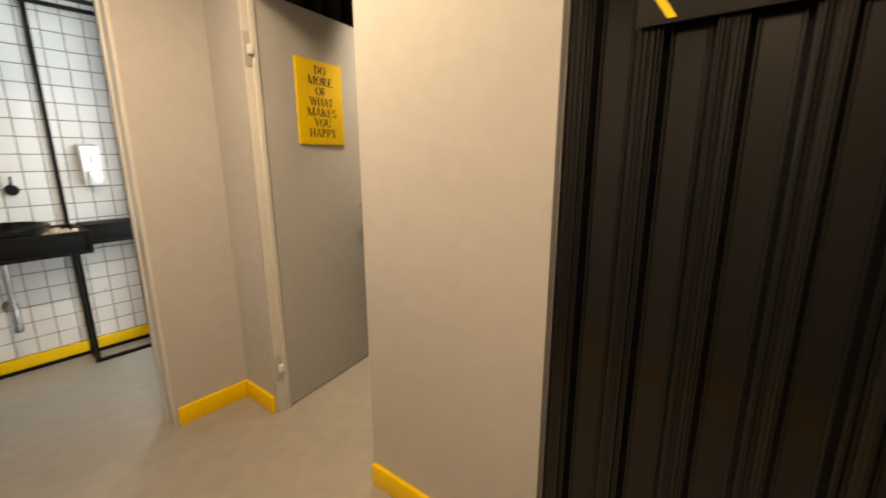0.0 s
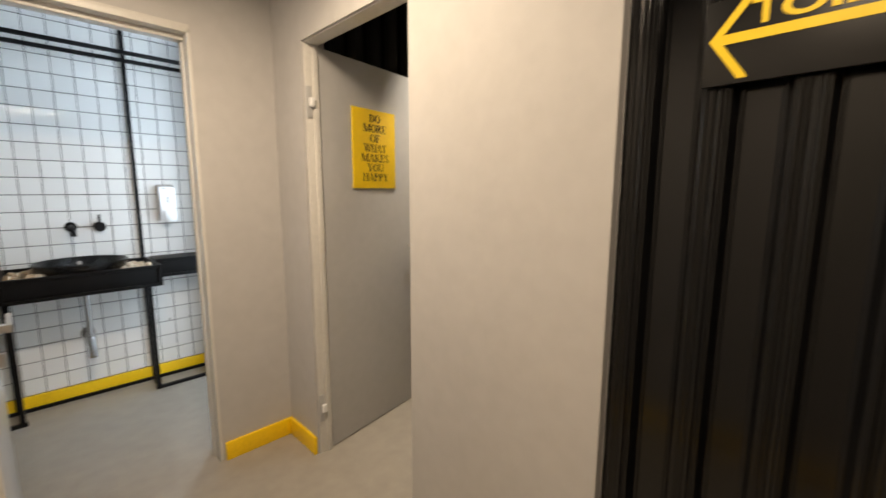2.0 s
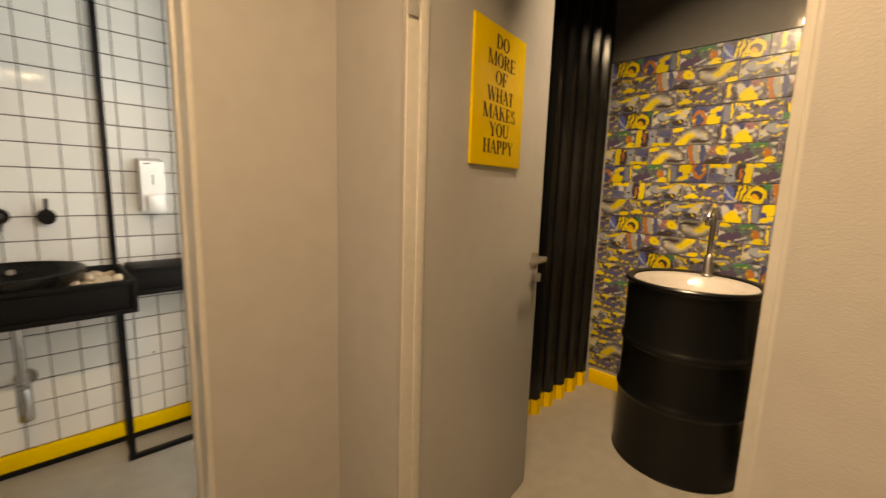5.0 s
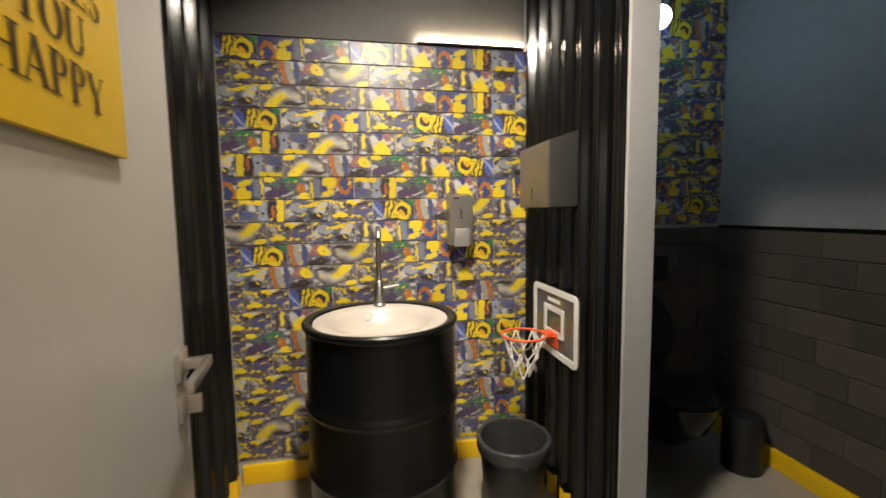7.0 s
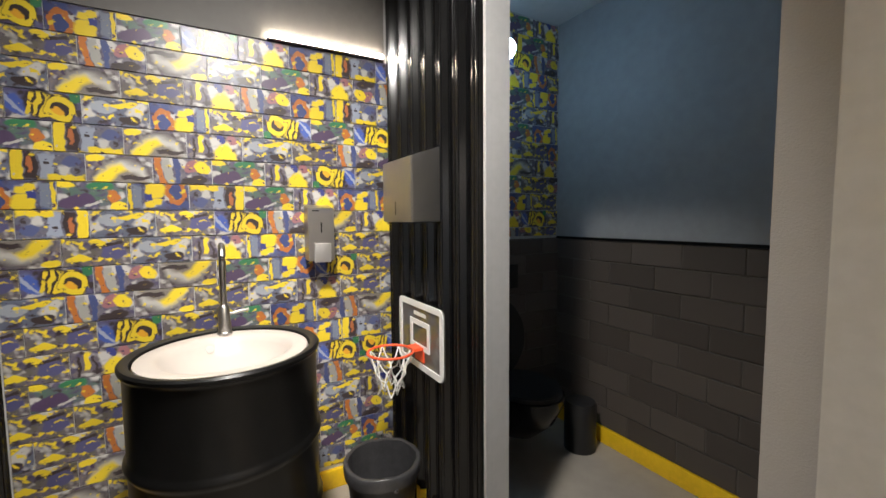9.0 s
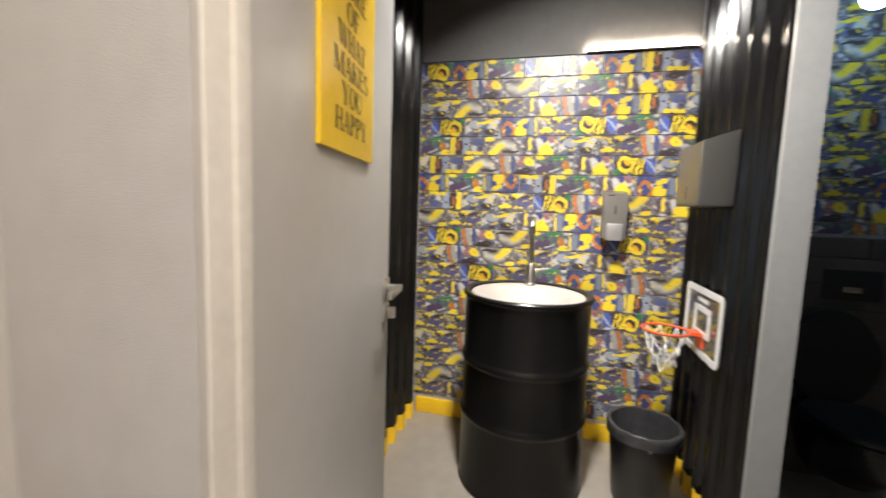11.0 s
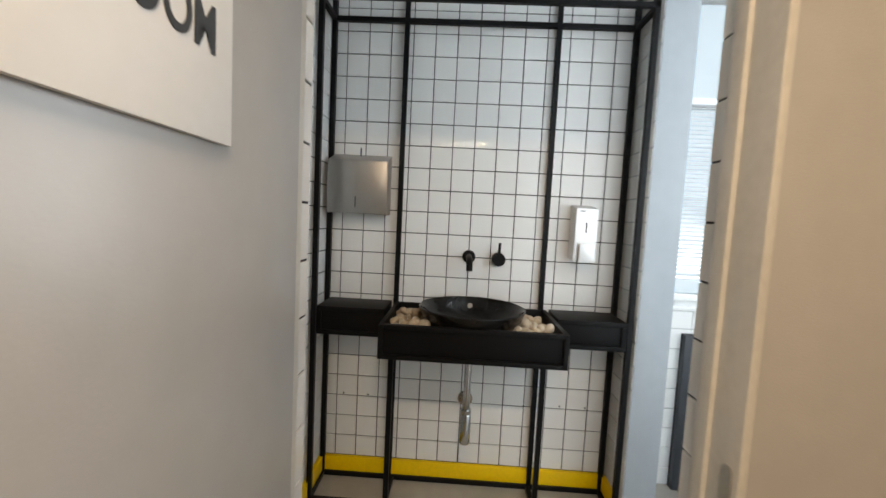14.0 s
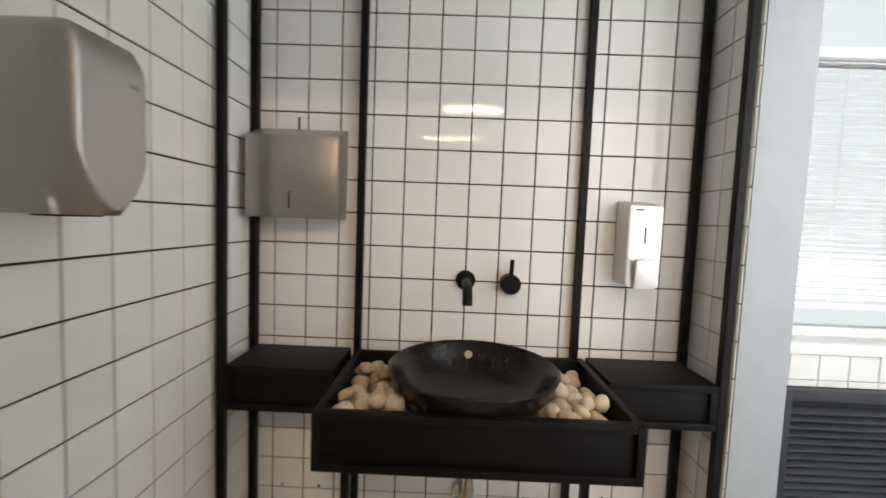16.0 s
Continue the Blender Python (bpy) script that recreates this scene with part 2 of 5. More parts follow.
def round_rect(w, h, r, steps=6):
    out = []
    for cx, cy, a0 in ((w - r, h - r, 0), (r, h - r, 90), (r, r, 180), (w - r, r, 270)):
        out += [(cx + r * math.cos(radians(a0 + 90 * i / steps)), cy + r * math.sin(radians(a0 + 90 * i / steps))) for i in range(steps + 1)]
    return out


def lettering(text, size, m, depth=0.001, width=0.0, bold=0.0):
    """Mesh of a line of text in the built-in font, centred at the origin of m, lying in its xy plane; width squeezes it to a length."""
    cu = bpy.data.curves.new("lettering", "FONT")
    cu.body, cu.size, cu.extrude, cu.offset = text, size, depth, bold
    cu.align_x, cu.align_y = "CENTER", "CENTER"
    ob = new("lettering", cu)
    me = bpy.data.meshes.new_from_object(ob.evaluated_get(bpy.context.evaluated_depsgraph_get()))
    bpy.data.objects.remove(ob)
    bm = bmesh.new()
    bm.from_mesh(me)
    bpy.data.meshes.remove(me)
    xs = [v.co.x for v in bm.verts]
    ys = [v.co.y for v in bm.verts]
    k = width / (max(xs) - min(xs)) if width else 1
    cx, cy = (max(xs) + min(xs)) / 2, (max(ys) + min(ys)) / 2
    kh = size / (max(ys) - min(ys))
    for v in bm.verts:
        v.co.x, v.co.y = (v.co.x - cx) * k, (v.co.y - cy) * kh
    bmesh.ops.transform(bm, matrix=m, verts=bm.verts)
    return bm


def serif_word(text, height, width, m, depth=0.0012):
    """Word in bold roman capitals with slab serifs, centred at the origin of m."""
    t, s = 0.165, 0.055
    polys = []

    def rect(x0, x1, y0, y1):
        polys.append([(x0, y0), (x1, y0), (x1, y1), (x0, y1)])

    def stem(x, w=t, y0=0.0, y1=1.0, feet=True):
        rect(x - w / 2, x + w / 2, y0, y1)
        if feet and y0 == 0:
            rect(x - w / 2 - 0.075, x + w / 2 + 0.075, 0, 0.045)
        if feet and y1 == 1:
            rect(x - w / 2 - 0.075, x + w / 2 + 0.075, 0.955, 1)

    def diag(x0, y0, x1, y1, w):
        polys.append([(x0 - w / 2, y0), (x0 + w / 2, y0), (x1 + w / 2, y1), (x1 - w / 2, y1)])
        for x, y in ((x0, y0), (x1, y1)):
            if y == 1:
                rect(x - w / 2 - 0.06, x + w / 2 + 0.06, 0.955, 1)

    def arc(cx, cy, rx, ry, a0, a1, side=t):
        n = 20
        for i in range(n):
            a, b = (radians(a0 + (a1 - a0) * k / n) for k in (i, i + 1))
            polys.append([(cx + rx * math.cos(a), cy + ry * math.sin(a)), (cx + rx * math.cos(b), cy + ry * math.sin(b)),
                          (cx + (rx - side) * math.cos(b), cy + (ry - s) * math.sin(b)), (cx + (rx - side) * math.cos(a), cy + (ry - s) * math.sin(a))])

    def glyph(c, x):
        if c == "D":
            stem(x + 0.15); rect(x + 0.15, x + 0.27, 0.945, 1); rect(x + 0.15, x + 0.27, 0, 0.055); arc(x + 0.26, 0.5, 0.40, 0.5, -90, 90); return 0.70
        if c == "O":
            arc(x + 0.36, 0.5, 0.35, 0.51, 0, 360); return 0.73
        if c == "M":
            stem(x + 0.11, 0.06); stem(x + 0.81, t); diag(x + 0.14, 1, x + 0.45, 0, 0.16); diag(x + 0.79, 1, x + 0.47, 0, 0.06); return 0.98
        if c in "RP":
            stem(x + 0.15); rect(x + 0.15, x + 0.32, 0.945, 1); rect(x + 0.15, x + 0.32, 0.46, 0.515); arc(x + 0.30, 0.73, 0.28, 0.27, -90, 90)
            if c == "R":
                diag(x + 0.34, 0.49, x + 0.60, 0, 0.16); return 0.74
            return 0.65
        if c in "EF":
            stem(x + 0.15); rect(x + 0.15, x + 0.55, 0.945, 1); rect(x + 0.15, x + 0.44, 0.475, 0.525); rect(x + 0.50, x + 0.55, 0.78, 1); rect(x + 0.40, x + 0.44, 0.38, 0.62)
            if c == "E":
                rect(x + 0.15, x + 0.58, 0, 0.055); rect(x + 0.53, x + 0.58, 0, 0.24); return 0.65
            return 0.62
        if c == "W":
            diag(x + 0.10, 1, x + 0.34, 0, t); diag(x + 0.52, 1, x + 0.34, 0, 0.06); diag(x + 0.50, 1, x + 0.74, 0, t); diag(x + 0.94, 1, x + 0.74, 0, 0.06); return 1.04
        if c == "H":
            stem(x + 0.15); stem(x + 0.62); rect(x + 0.15, x + 0.62, 0.475, 0.53); return 0.78
        if c == "A":
            diag(x + 0.36, 1, x + 0.08, 0, 0.06); diag(x + 0.36, 0.999, x + 0.62, 0, t); rect(x + 0.18, x + 0.52, 0.30, 0.35); rect(x, x + 0.2, 0, 0.045); rect(x + 0.48, x + 0.76, 0, 0.045); return 0.76
        if c == "T":
            stem(x + 0.32); rect(x + 0.02, x + 0.62, 0.945, 1); rect(x + 0.02, x + 0.07, 0.74, 1); rect(x + 0.57, x + 0.62, 0.74, 1); return 0.66
        if c == "K":
            stem(x + 0.15); diag(x + 0.56, 1, x + 0.22, 0.42, 0.06); diag(x + 0.34, 0.6, x + 0.62, 0, t); rect(x + 0.50, x + 0.74, 0, 0.045); return 0.76
        if c == "S":
            arc(x + 0.27, 0.74, 0.23, 0.265, 15, 265, 0.13); arc(x + 0.27, 0.25, 0.25, 0.26, -165, 88, 0.13); return 0.56
        if c == "Y":
            diag(x + 0.10, 1, x + 0.36, 0.44, t); diag(x + 0.62, 1, x + 0.37, 0.44, 0.06); stem(x + 0.36, t, 0, 0.48); return 0.70
        if c == "U":
            stem(x + 0.15, t, 0.27, 1); stem(x + 0.62, 0.06, 0.27, 1); arc(x + 0.36, 0.28, 0.29, 0.28, 180, 360, 0.14); return 0.74
        return 0.4

    x = 0.0
    for c in text:
        x += glyph(c, x)
    bm = bmesh.new()
    k = width / x
    for lift, poly in enumerate(polys):
        z = depth + 0.00002 * (lift % 7)
        bm.faces.new([bm.verts.new(((px - x / 2) * k, (py - 0.5) * height, z)) for px, py in poly])
    bmesh.ops.transform(bm, matrix=m, verts=bm.verts)
    return bm


def facing(place, right, up):
    """Frame whose x runs along right and y along up, at a place."""
    r, u = Vector(right).normalized(), Vector(up).normalized()
    w = r.cross(u)
    return Matrix(((r.x, u.x, w.x, place[0]), (r.y, u.y, w.y, place[1]), (r.z, u.z, w.z, place[2]), (0, 0, 0, 1)))


def trapeze_sheet(length, z0, z1, m, pitch=0.137, depth=0.03, phase=0.0):
    """Ribbed metal sheet: trapezoid ribs along x, standing between z0 and z1, ribs proud towards -y; with rolled small grooves."""
    pts = []
    cell = [(0.0, 0.0), (0.036, 0.0), (0.052, -depth), (0.064, -depth), (0.068, -depth + 0.004), (0.079, -depth + 0.004), (0.083, -depth), (0.095, -depth), (0.111, 0.0), (0.137, 0.0)]
    x = -phase
    while x < length:
        for dx, dy in cell[:-1]:
            px = x + dx * pitch / 0.137
            if 0 <= px <= length:
                pts.append((px, dy))
        x += pitch
    pts = [(0.0, pts[0][1])] + pts + [(length, pts[-1][1])]
    bm = bmesh.new()
    heights = (z0, z1)
    rows = [[bm.verts.new((px, py, z)) for px, py in pts] for z in heights]
    for i in range(len(pts) - 1):
        if (Vector(pts[i]) - Vector(pts[i + 1])).length > 1e-5:
            bm.faces.new((rows[0][i], rows[0][i + 1], rows[1][i + 1], rows[1][i]))
    geom = bmesh.ops.extrude_face_region(bm, geom=list(bm.faces))["geom"]
    for v in (g for g in geom if isinstance(g, bmesh.types.BMVert)):
        v.co.y += 0.001
    bmesh.ops.bevel(bm, geom=[e for e in bm.edges if abs(e.verts[0].co.z - e.verts[1].co.z) > 0.5 and len(e.link_faces) == 2 and e.calc_face_angle(0) > 0.2 and e.calc_face_angle(0) < 1.5], offset=0.0045, segments=3, affect="EDGES")
    bmesh.ops.transform(bm, matrix=m, verts=bm.verts)
    return bm

# ---- large structure ----
XE, XI, YN, YI, XW = 2.227, 2.40, 0.927, 1.080, 0.79  # lobby east face, its far side, lobby north face, its far side, lobby west face
YT, XT, XC = 2.27, 0.80, 2.19  # washroom tile faces: north, west, niche return
XG, YA, YS, YD = 4.21, 1.02, -0.382, -1.55  # basin room: mosaic wall, north, south; toilet room's end wall

structure("floor", boxes(((0.5, 4.5), (-2.9, 3.0), (-0.12, 0.0))), FLOOR, "smooth beige-grey microcement floor with faint mottling", "floor")
structure("ceiling_lobby", boxes(((XW, XE), (-0.795, YN), (2.262, 2.34)), ((XW, XE + 0.034), (-2.9, -0.795), (2.262, 2.34))), DARK_CEIL, "charcoal painted ceiling over the lobby", "ceiling")
structure("ceiling_washroom", boxes(((0.6, 3.8), (YI, 2.9), (2.62, 2.74))), CEIL_WHITE, "white painted washroom ceiling", "ceiling")
structure("ceiling_basin_room", boxes(((2.306, 4.4), (YS - 0.06, 1.05), (2.60, 2.72))), DARK_CEIL, "black painted ceiling over the basin room", "ceiling")
structure("ceiling_toilet", boxes(((XI, 4.4), (-1.8, YS - 0.06), (2.50, 2.62))), mat("grey_ceiling_paint", (0.42, 0.43, 0.44), 0.7, noise_scale=2, amount=0.05), "grey painted toilet room ceiling", "ceiling")

XH = 2.305  # far side of the head and of the wall beside the hinges
JS, JN, HD = -0.098, 0.635, 2.0  # jambs and head of the basin room doorway
structure("wall_east", boxes(((XE, XH), (JN, YN), (0, 2.75)), ((XH, XI), (JN + 0.10, YN), (0, 2.75)), ((XE, XH), (JS, JN), (HD, 2.75)), ((XE, XI), (-0.795, JS), (0, 2.75)),
          ((XE + 0.034, XI), (-2.9, -0.795), (0, 2.75))), GREY, "smooth warm grey painted partition wall", "wall")
NL, NR = 1.144, 1.866
structure("wall_north", boxes(((0.6, NL), (YN, YI), (0, 2.75)), ((NR, XI), (YN, YI), (0, 2.75)), ((NL, NR), (YN, YI), (2.045, 2.75)), ((XI, 4.4), (1.05, YI), (0, 2.75))),
          GREY, "smooth warm grey painted wall beside the washroom doorway", "wall")
structure("wall_west", boxes(((0.6, XW), (-2.9, YN), (0, 2.4))), GREY, "grey painted wall with thin panel mouldings", "wall")
structure("wall_south", boxes(((0.6, XI), (-3.0, -2.9), (0, 2.4))), GREY, "plain grey end wall of the corridor", "wall")
structure("wall_washroom_north", boxes(((0.6, 2.2), (YT + 0.005, 2.5), (0, 2.7))), GROUT, "washroom wall set with white square tiles and dark joints", "wall")
structure("wall_washroom_west", boxes(((0.6, XT - 0.005), (YI, YT + 0.005), (0, 2.7))), GROUT, "washroom side wall set with white square tiles and dark joints", "wall")
structure("column", boxes(((XC + 0.005, 2.33), (2.05, 2.5), (0, 2.7))), COLUMN, "pale blue-grey painted column beside the basin niche", "column")
WL, WR, WB, WT = 2.42, 3.50, 0.90, 2.50
structure("wall_window", boxes(((2.33, WL), (2.365, 2.62), (0, 2.7)), ((WR, 3.75), (2.365, 2.62), (0, 2.7)), ((WL, WR), (2.365, 2.62), (0, WB)), ((WL, WR), (2.365, 2.62), (WT, 2.7))),
          GROUT_PALE, "white tiled window wall", "wall")
# unseen facing, added in white so window light bounces onto the basin wall
structure("wall_washroom_south", boxes(((NR + 0.008, 3.65), (YI, YI + 0.008), (0, 2.62)), ((XT, NL - 0.008), (YI, YI + 0.008), (0, 2.62)), ((NL - 0.008, NR + 0.008), (YI, YI + 0.008), (2.046, 2.62))), TILE, "unseen white glazed facing beside the doorway, added to bounce daylight", "wall")
structure("wall_washroom_east", boxes(((3.65, 3.78), (YI, 2.62), (0, 2.7))), CEIL_WHITE, "plain white washroom end wall", "wall")
structure("wall_mosaic", boxes(((XG + 0.006, 4.4), (-1.8, 1.05), (0, 2.72))), GROUT_PALE, "wall set with graffiti-print tiles", "wall")
structure("wall_mosaic_upper", boxes(((XG - 0.002, XG + 0.006), (YS, 1.05), (2.075, 2.6))), UPPER_GREY, "dark grey painted strip above the printed tiles", "wall")
structure("wall_basin_south", boxes(((3.36, XG), (YS - 0.090, YS - 0.034), (0, 2.6)), ((2.505, 3.36), (YS - 0.090, YS), (2.12, 2.6))),
          UPPER_GREY, "dark partition between basin room and toilet", "wall")
structure("wall_toilet_end", boxes(((XI, 4.4), (YD - 0.25, YD - 0.006), (0, 1.175)), ((XI, 4.4), (YD - 0.25, YD), (1.190, 2.62))), SLATE_PAINT, "slate grey painted wall above dark brick tiles", "wall")
structure("wall_toilet_ledge", boxes(((XI, XG), (YD - 0.006, YD + 0.008), (1.175, 1.190))), BLACK_WOOD, "thin dark trim on top of the brick tiles", "trim")

structure("wall_pier", boxes(((XI - 0.005, 2.505), (YS - 0.09, -0.211), (0, 2.6))), GREY, "short grey painted pier inside the doorway", "wall")

# ribbed black sheets
CORR = "black lacquered ribbed metal sheet cladding"
structure("wall_cladding_corridor", trapeze_sheet(2.1, 0, 2.262, facing((XE + 0.033, -0.797, 0), (0, -1, 0), (0, 0, 1)) @ Matrix(((1, 0, 0, 0), (0, 0, 1, 0), (0, -1, 0, 0), (0, 0, 0, 1))), phase=0.03), BLACK_SHEET, CORR, "wall cladding", 30)
structure("wall_cladding_north", trapeze_sheet(XG - XI, 0, 2.6, Matrix.Translation((XI, YA + 0.028, 0))), BLACK_SHEET, CORR, "wall cladding", 30)
structure("wall_cladding_south", trapeze_sheet(XG - 3.36, 0, 2.6, Matrix.Translation((XG, YS - 0.030, 0)) @ pose(0, 0, 0, 0, 0, 180), pitch=0.125, phase=0.02), BLACK_SHEET, CORR, "wall cladding", 30)
bm = boxes(((3.345, 3.360), (YS - 0.092, YS + 0.002), (0, 2.10)), ((2.508, 3.345), (YS - 0.092, YS + 0.002), (2.10, 2.12)))
structure("door_frame_toilet", bm, mat("grey_metal_frame", (0.40, 0.40, 0.40), 0.4, noise_scale=4, amount=0.05), "plain grey painted steel door frame of the toilet", "door frame")

# skirtings
SK, SD = 0.092, 0.018


def skirting(name, x, y, bevel=0.004):
    bm = box(x, y, (0, SK), bevel)
    return structure(name, bm, YELLOW, "bright yellow painted skirting board", "baseboard", 40)


skirting("baseboard_north", (1.880, XE), (YN - SD, YN))
skirting("baseboard_east", (XE - SD, XE), (JN + 0.006, YN - SD))
skirting("baseboard_panel", (XE - SD, XE), (-0.795, JS - 0.005))
skirting("baseboard_north_west", (XW, 1.10), (YN - SD, YN))
skirting("baseboard_west", (XW, XW + SD), (-2.9, YN - SD))
skirting("baseboard_washroom_north", (XT, XC), (YT - SD, YT + 0.004))
skirting("baseboard_washroom_west", (XT - 0.004, XT + SD), (YI, YT - SD))
skirting("baseboard_niche", (XC - SD, XC + 0.004), (2.05, YT - SD))
skirting("baseboard_column", (XC, 2.33), (2.05 - SD, 2.05))
skirting("baseboard_mosaic", (XG - SD, XG + 0.005), (YS, YA))
structure("baseboard_basin_north", trapeze_sheet(XG - XI - SD, 0, SK, Matrix.Translation((XI, YA + 0.0255, 0))), YELLOW, "bright yellow band following the ribbed sheet at the floor", "baseboard", 30)
structure("baseboard_basin_south", trapeze_sheet(XG - 3.36 - SD, 0, SK, Matrix.Translation((XG - SD, YS - 0.0275, 0)) @ pose(0, 0, 0, 0, 0, 180), pitch=0.125, phase=0.02 - SD), YELLOW, "bright yellow band following the ribbed sheet at the floor", "baseboard", 30)
skirting("baseboard_toilet", (XI, XG), (YD - 0.004, YD + SD))

# ---- doorways and doors ----


def steel_frame(name, label, spans):
    bm = bmesh.new()
    for s in spans:
        add_box(bm, *s, bevel=0.003)
    return structure(name, bm, FRAME_GREY, label, "door frame", 40)


# basin room doorway: pressed frame with a rebate lip
frame_e = steel_frame("door_frame_basin", "pale grey steel door frame with rebate lip", [
    ((XE + 0.012, XH + 0.004), (JN - 0.005, JN + 0.01), (0, HD)), ((2.276, 2.300), (JN - 0.012, JN - 0.004), (0, HD - 0.005)),
    ((XE + 0.004, XI + 0.012), (JS - 0.01, JS + 0.006), (0, HD)), ((2.290, 2.318), (JS, JS + 0.024), (0, HD)),
    ((XE + 0.012, XH + 0.004), (JS + 0.006, JN - 0.005), (HD - 0.005, HD + 0.012))])
# washroom doorway
frame_n = steel_frame("door_frame_washroom", "pale grey steel door frame of the washroom doorway", [
    ((NL + 0.001, NL + 0.012), (0.975, 1.030), (0, 2.01)),
    ((NR - 0.012, NR + 0.002), (YN - 0.003, 1.030), (0, 2.03)), ((NR - 0.020, NR), (0.995, 1.030), (0, 2.03)),
    ((NL, NR + 0.002), (YN - 0.003, 1.030), (2.012, 2.046)), ((NL, NR), (0.975, 1.030), (1.99, 2.02))])
strike = part("strike_plate", prism(round_rect(0.024, 0.09, 0.01), 0.002, facing((NR - 0.0125, 0.936, 0.845), (0, 1, 0), (0, 0, 1)) @ pose(0, 0, 0, 0, 180, 0) @ Matrix.Translation((-0.024, 0, 0))), SATIN, frame_n, "satin steel strike plate")


def lever_set(door, m, both=True):
    """Square lever handle, rose and turn knob; m: frame with x along the leaf towards the hinge, y up, z out of the leaf."""
    for side in ((1, -1) if both else (1,)):
        f = m if side > 0 else m @ Matrix.Translation((0, 0, -0.030)) @ Matrix.Diagonal((1, 1, -1, 1))
        h = part("handle", box((-0.026, 0.026), (-0.026, 0.026), (0, 0.009), 0.002, m=f), SATIN, door, "satin nickel square lever handle")
        bmh = box((-0.009, 0.009), (-0.009, 0.009), (0.009, 0.05), 0.002, m=f)
        add_box(bmh, (-0.011, 0.125), (-0.010, 0.010), (0.040, 0.052), 0.003, m=f)
        part("lever", bmh, SATIN, h)
        k = part("lock_rose", box((-0.026, 0.026), (-0.10, -0.05), (0, 0.009), 0.002, m=f), SATIN, door, "satin nickel square lock rose")
        part("turn_knob", box((-0.006, 0.006), (-0.092, -0.058), (0.009, 0.034), 0.003, m=f), SATIN, k)


# open grey door to the basin room, hinged at the north jamb
A = 8.8
DM = Matrix.Translation((2.312, 0.636, 0)) @ pose(0, 0, 0, 0, 0, A)
door_1 = thing("door_basin_room", (2.312, 0.636, 0), "open flat grey door carrying a yellow sign", "door", "", "structure")
part("leaf", box((0, 0.735), (0.0, 0.040), (0.006, 1.992), 0.002, m=DM), DOOR_GREY, door_1)
lever_set(door_1, DM @ facing((0.690, 0.0, 1.015), (-1, 0, 0), (0, 0, 1)) @ Matrix.Diagonal((1, 1, -1, 1)))
for hz in (0.245, 1.74):
    hg = part("hinge", box((2.238, 2.266), (JN - 0.011, JN - 0.005), (hz - 0.07, hz + 0.07), 0.001), DOOR_GREY, door_1, "satin steel hinge with white cap")
    part("hinge_cap", box((2.252, 2.274), (JN - 0.024, JN - 0.010), (hz - 0.020, hz + 0.020), 0.003), WHITE_PLASTIC, hg, "white plastic hinge cap")

sign_1 = thing("door_sign", tuple(DM @ Vector((0.19, 0, 1.36))), "yellow board with bold dark lettering on the grey door", "sign")
part("board", box((0.188, 0.502), (-0.010, -0.001), (1.353, 1.764), 0.001, m=DM), SIGN_YELLOW, sign_1)
words = ["DO", "MORE", "OF", "WHAT", "MAKES", "YOU", "HAPPY"]
wide = (0.082, 0.172, 0.078, 0.165, 0.205, 0.122, 0.19)
for i, (w, k) in enumerate(zip(words, wide)):
    part("lettering", serif_word(w, 0.041, k, DM @ facing((0.345, -0.0102, 1.719 - 0.0512 * i), (1, 0, 0), (0, 0, 1))), BROWN_INK, sign_1, smooth=None)

# open grey door of the washroom, turned flat against the line of the lobby
LM = Matrix.Translation((1.175, 0.925, 0)) @ pose(0, 0, 0, 0, 0, -88.4)
door_2 = thing("door_washroom", (1.175, 0.925, 0), "wide open flat grey washroom door with satin lever handles", "door", "", "structure")
leaf_2 = part("leaf", box((-0.040, 0.765), (-0.029, 0.0), (0.008, 2.005), 0.002, m=LM), DOOR_GREY, door_2)
part("leaf_edge", box((0.764, 0.767), (-0.0285, -0.0005), (0.009, 2.004), 0.0, m=LM), FRAME_GREY, leaf_2, "pale edge band of the door leaf")
lever_set(door_2, LM @ facing((0.715, 0.0, 1.018), (-1, 0, 0), (0, 0, 1)))
part("latch_plate", prism(round_rect(0.022, 0.21, 0.011), 0.002, LM @ facing((0.7672, -0.0255, 0.84), (0, 1, 0), (0, 0, 1))), SATIN, leaf_2, "rounded satin steel latch plate")
sign_2 = thing("door_sign_white", (1.2, 0.6, 1.35), "white board with bold black lettering on the grey washroom door", "sign")
WM = LM @ facing((0.487, 0.0015, 1.350), (-1, 0, 0), (0, 0, 1))
part("board", box((0.006, 0.316), (0, 0.425), (0, 0.006), 0.001, m=WM), PAPER, sign_2)
part("board_edge", box((0.0045, 0.006), (0.0005, 0.4245), (0.0, 0.0055), 0.0, m=WM), mat("plywood_edge", (0.62, 0.50, 0.34), 0.6, noise_scale=60, amount=0.2), sign_2, "bare plywood edge")
for w, u, v, k, s in (("BATHROOM", 0.156, 0.100, 0.256, 0.044), ("IN THE", 0.142, 0.178, 0.162, 0.044), ("ES", 0.218, 0.248, 0.05, 0.037)):
    part("lettering", lettering(w, s, WM @ Matrix.Translation((u, v, 0.0065)), 0.0005, k, 0.0006), INK, sign_2, smooth=None)
for u0, u1, v in ((0.055, 0.185, 0.248), (0.105, 0.20, 0.324)):
    part("print_bar", box((u0, u1), (v - 0.018, v + 0.018), (0.0065, 0.007), m=WM), INK, sign_2, smooth=None)

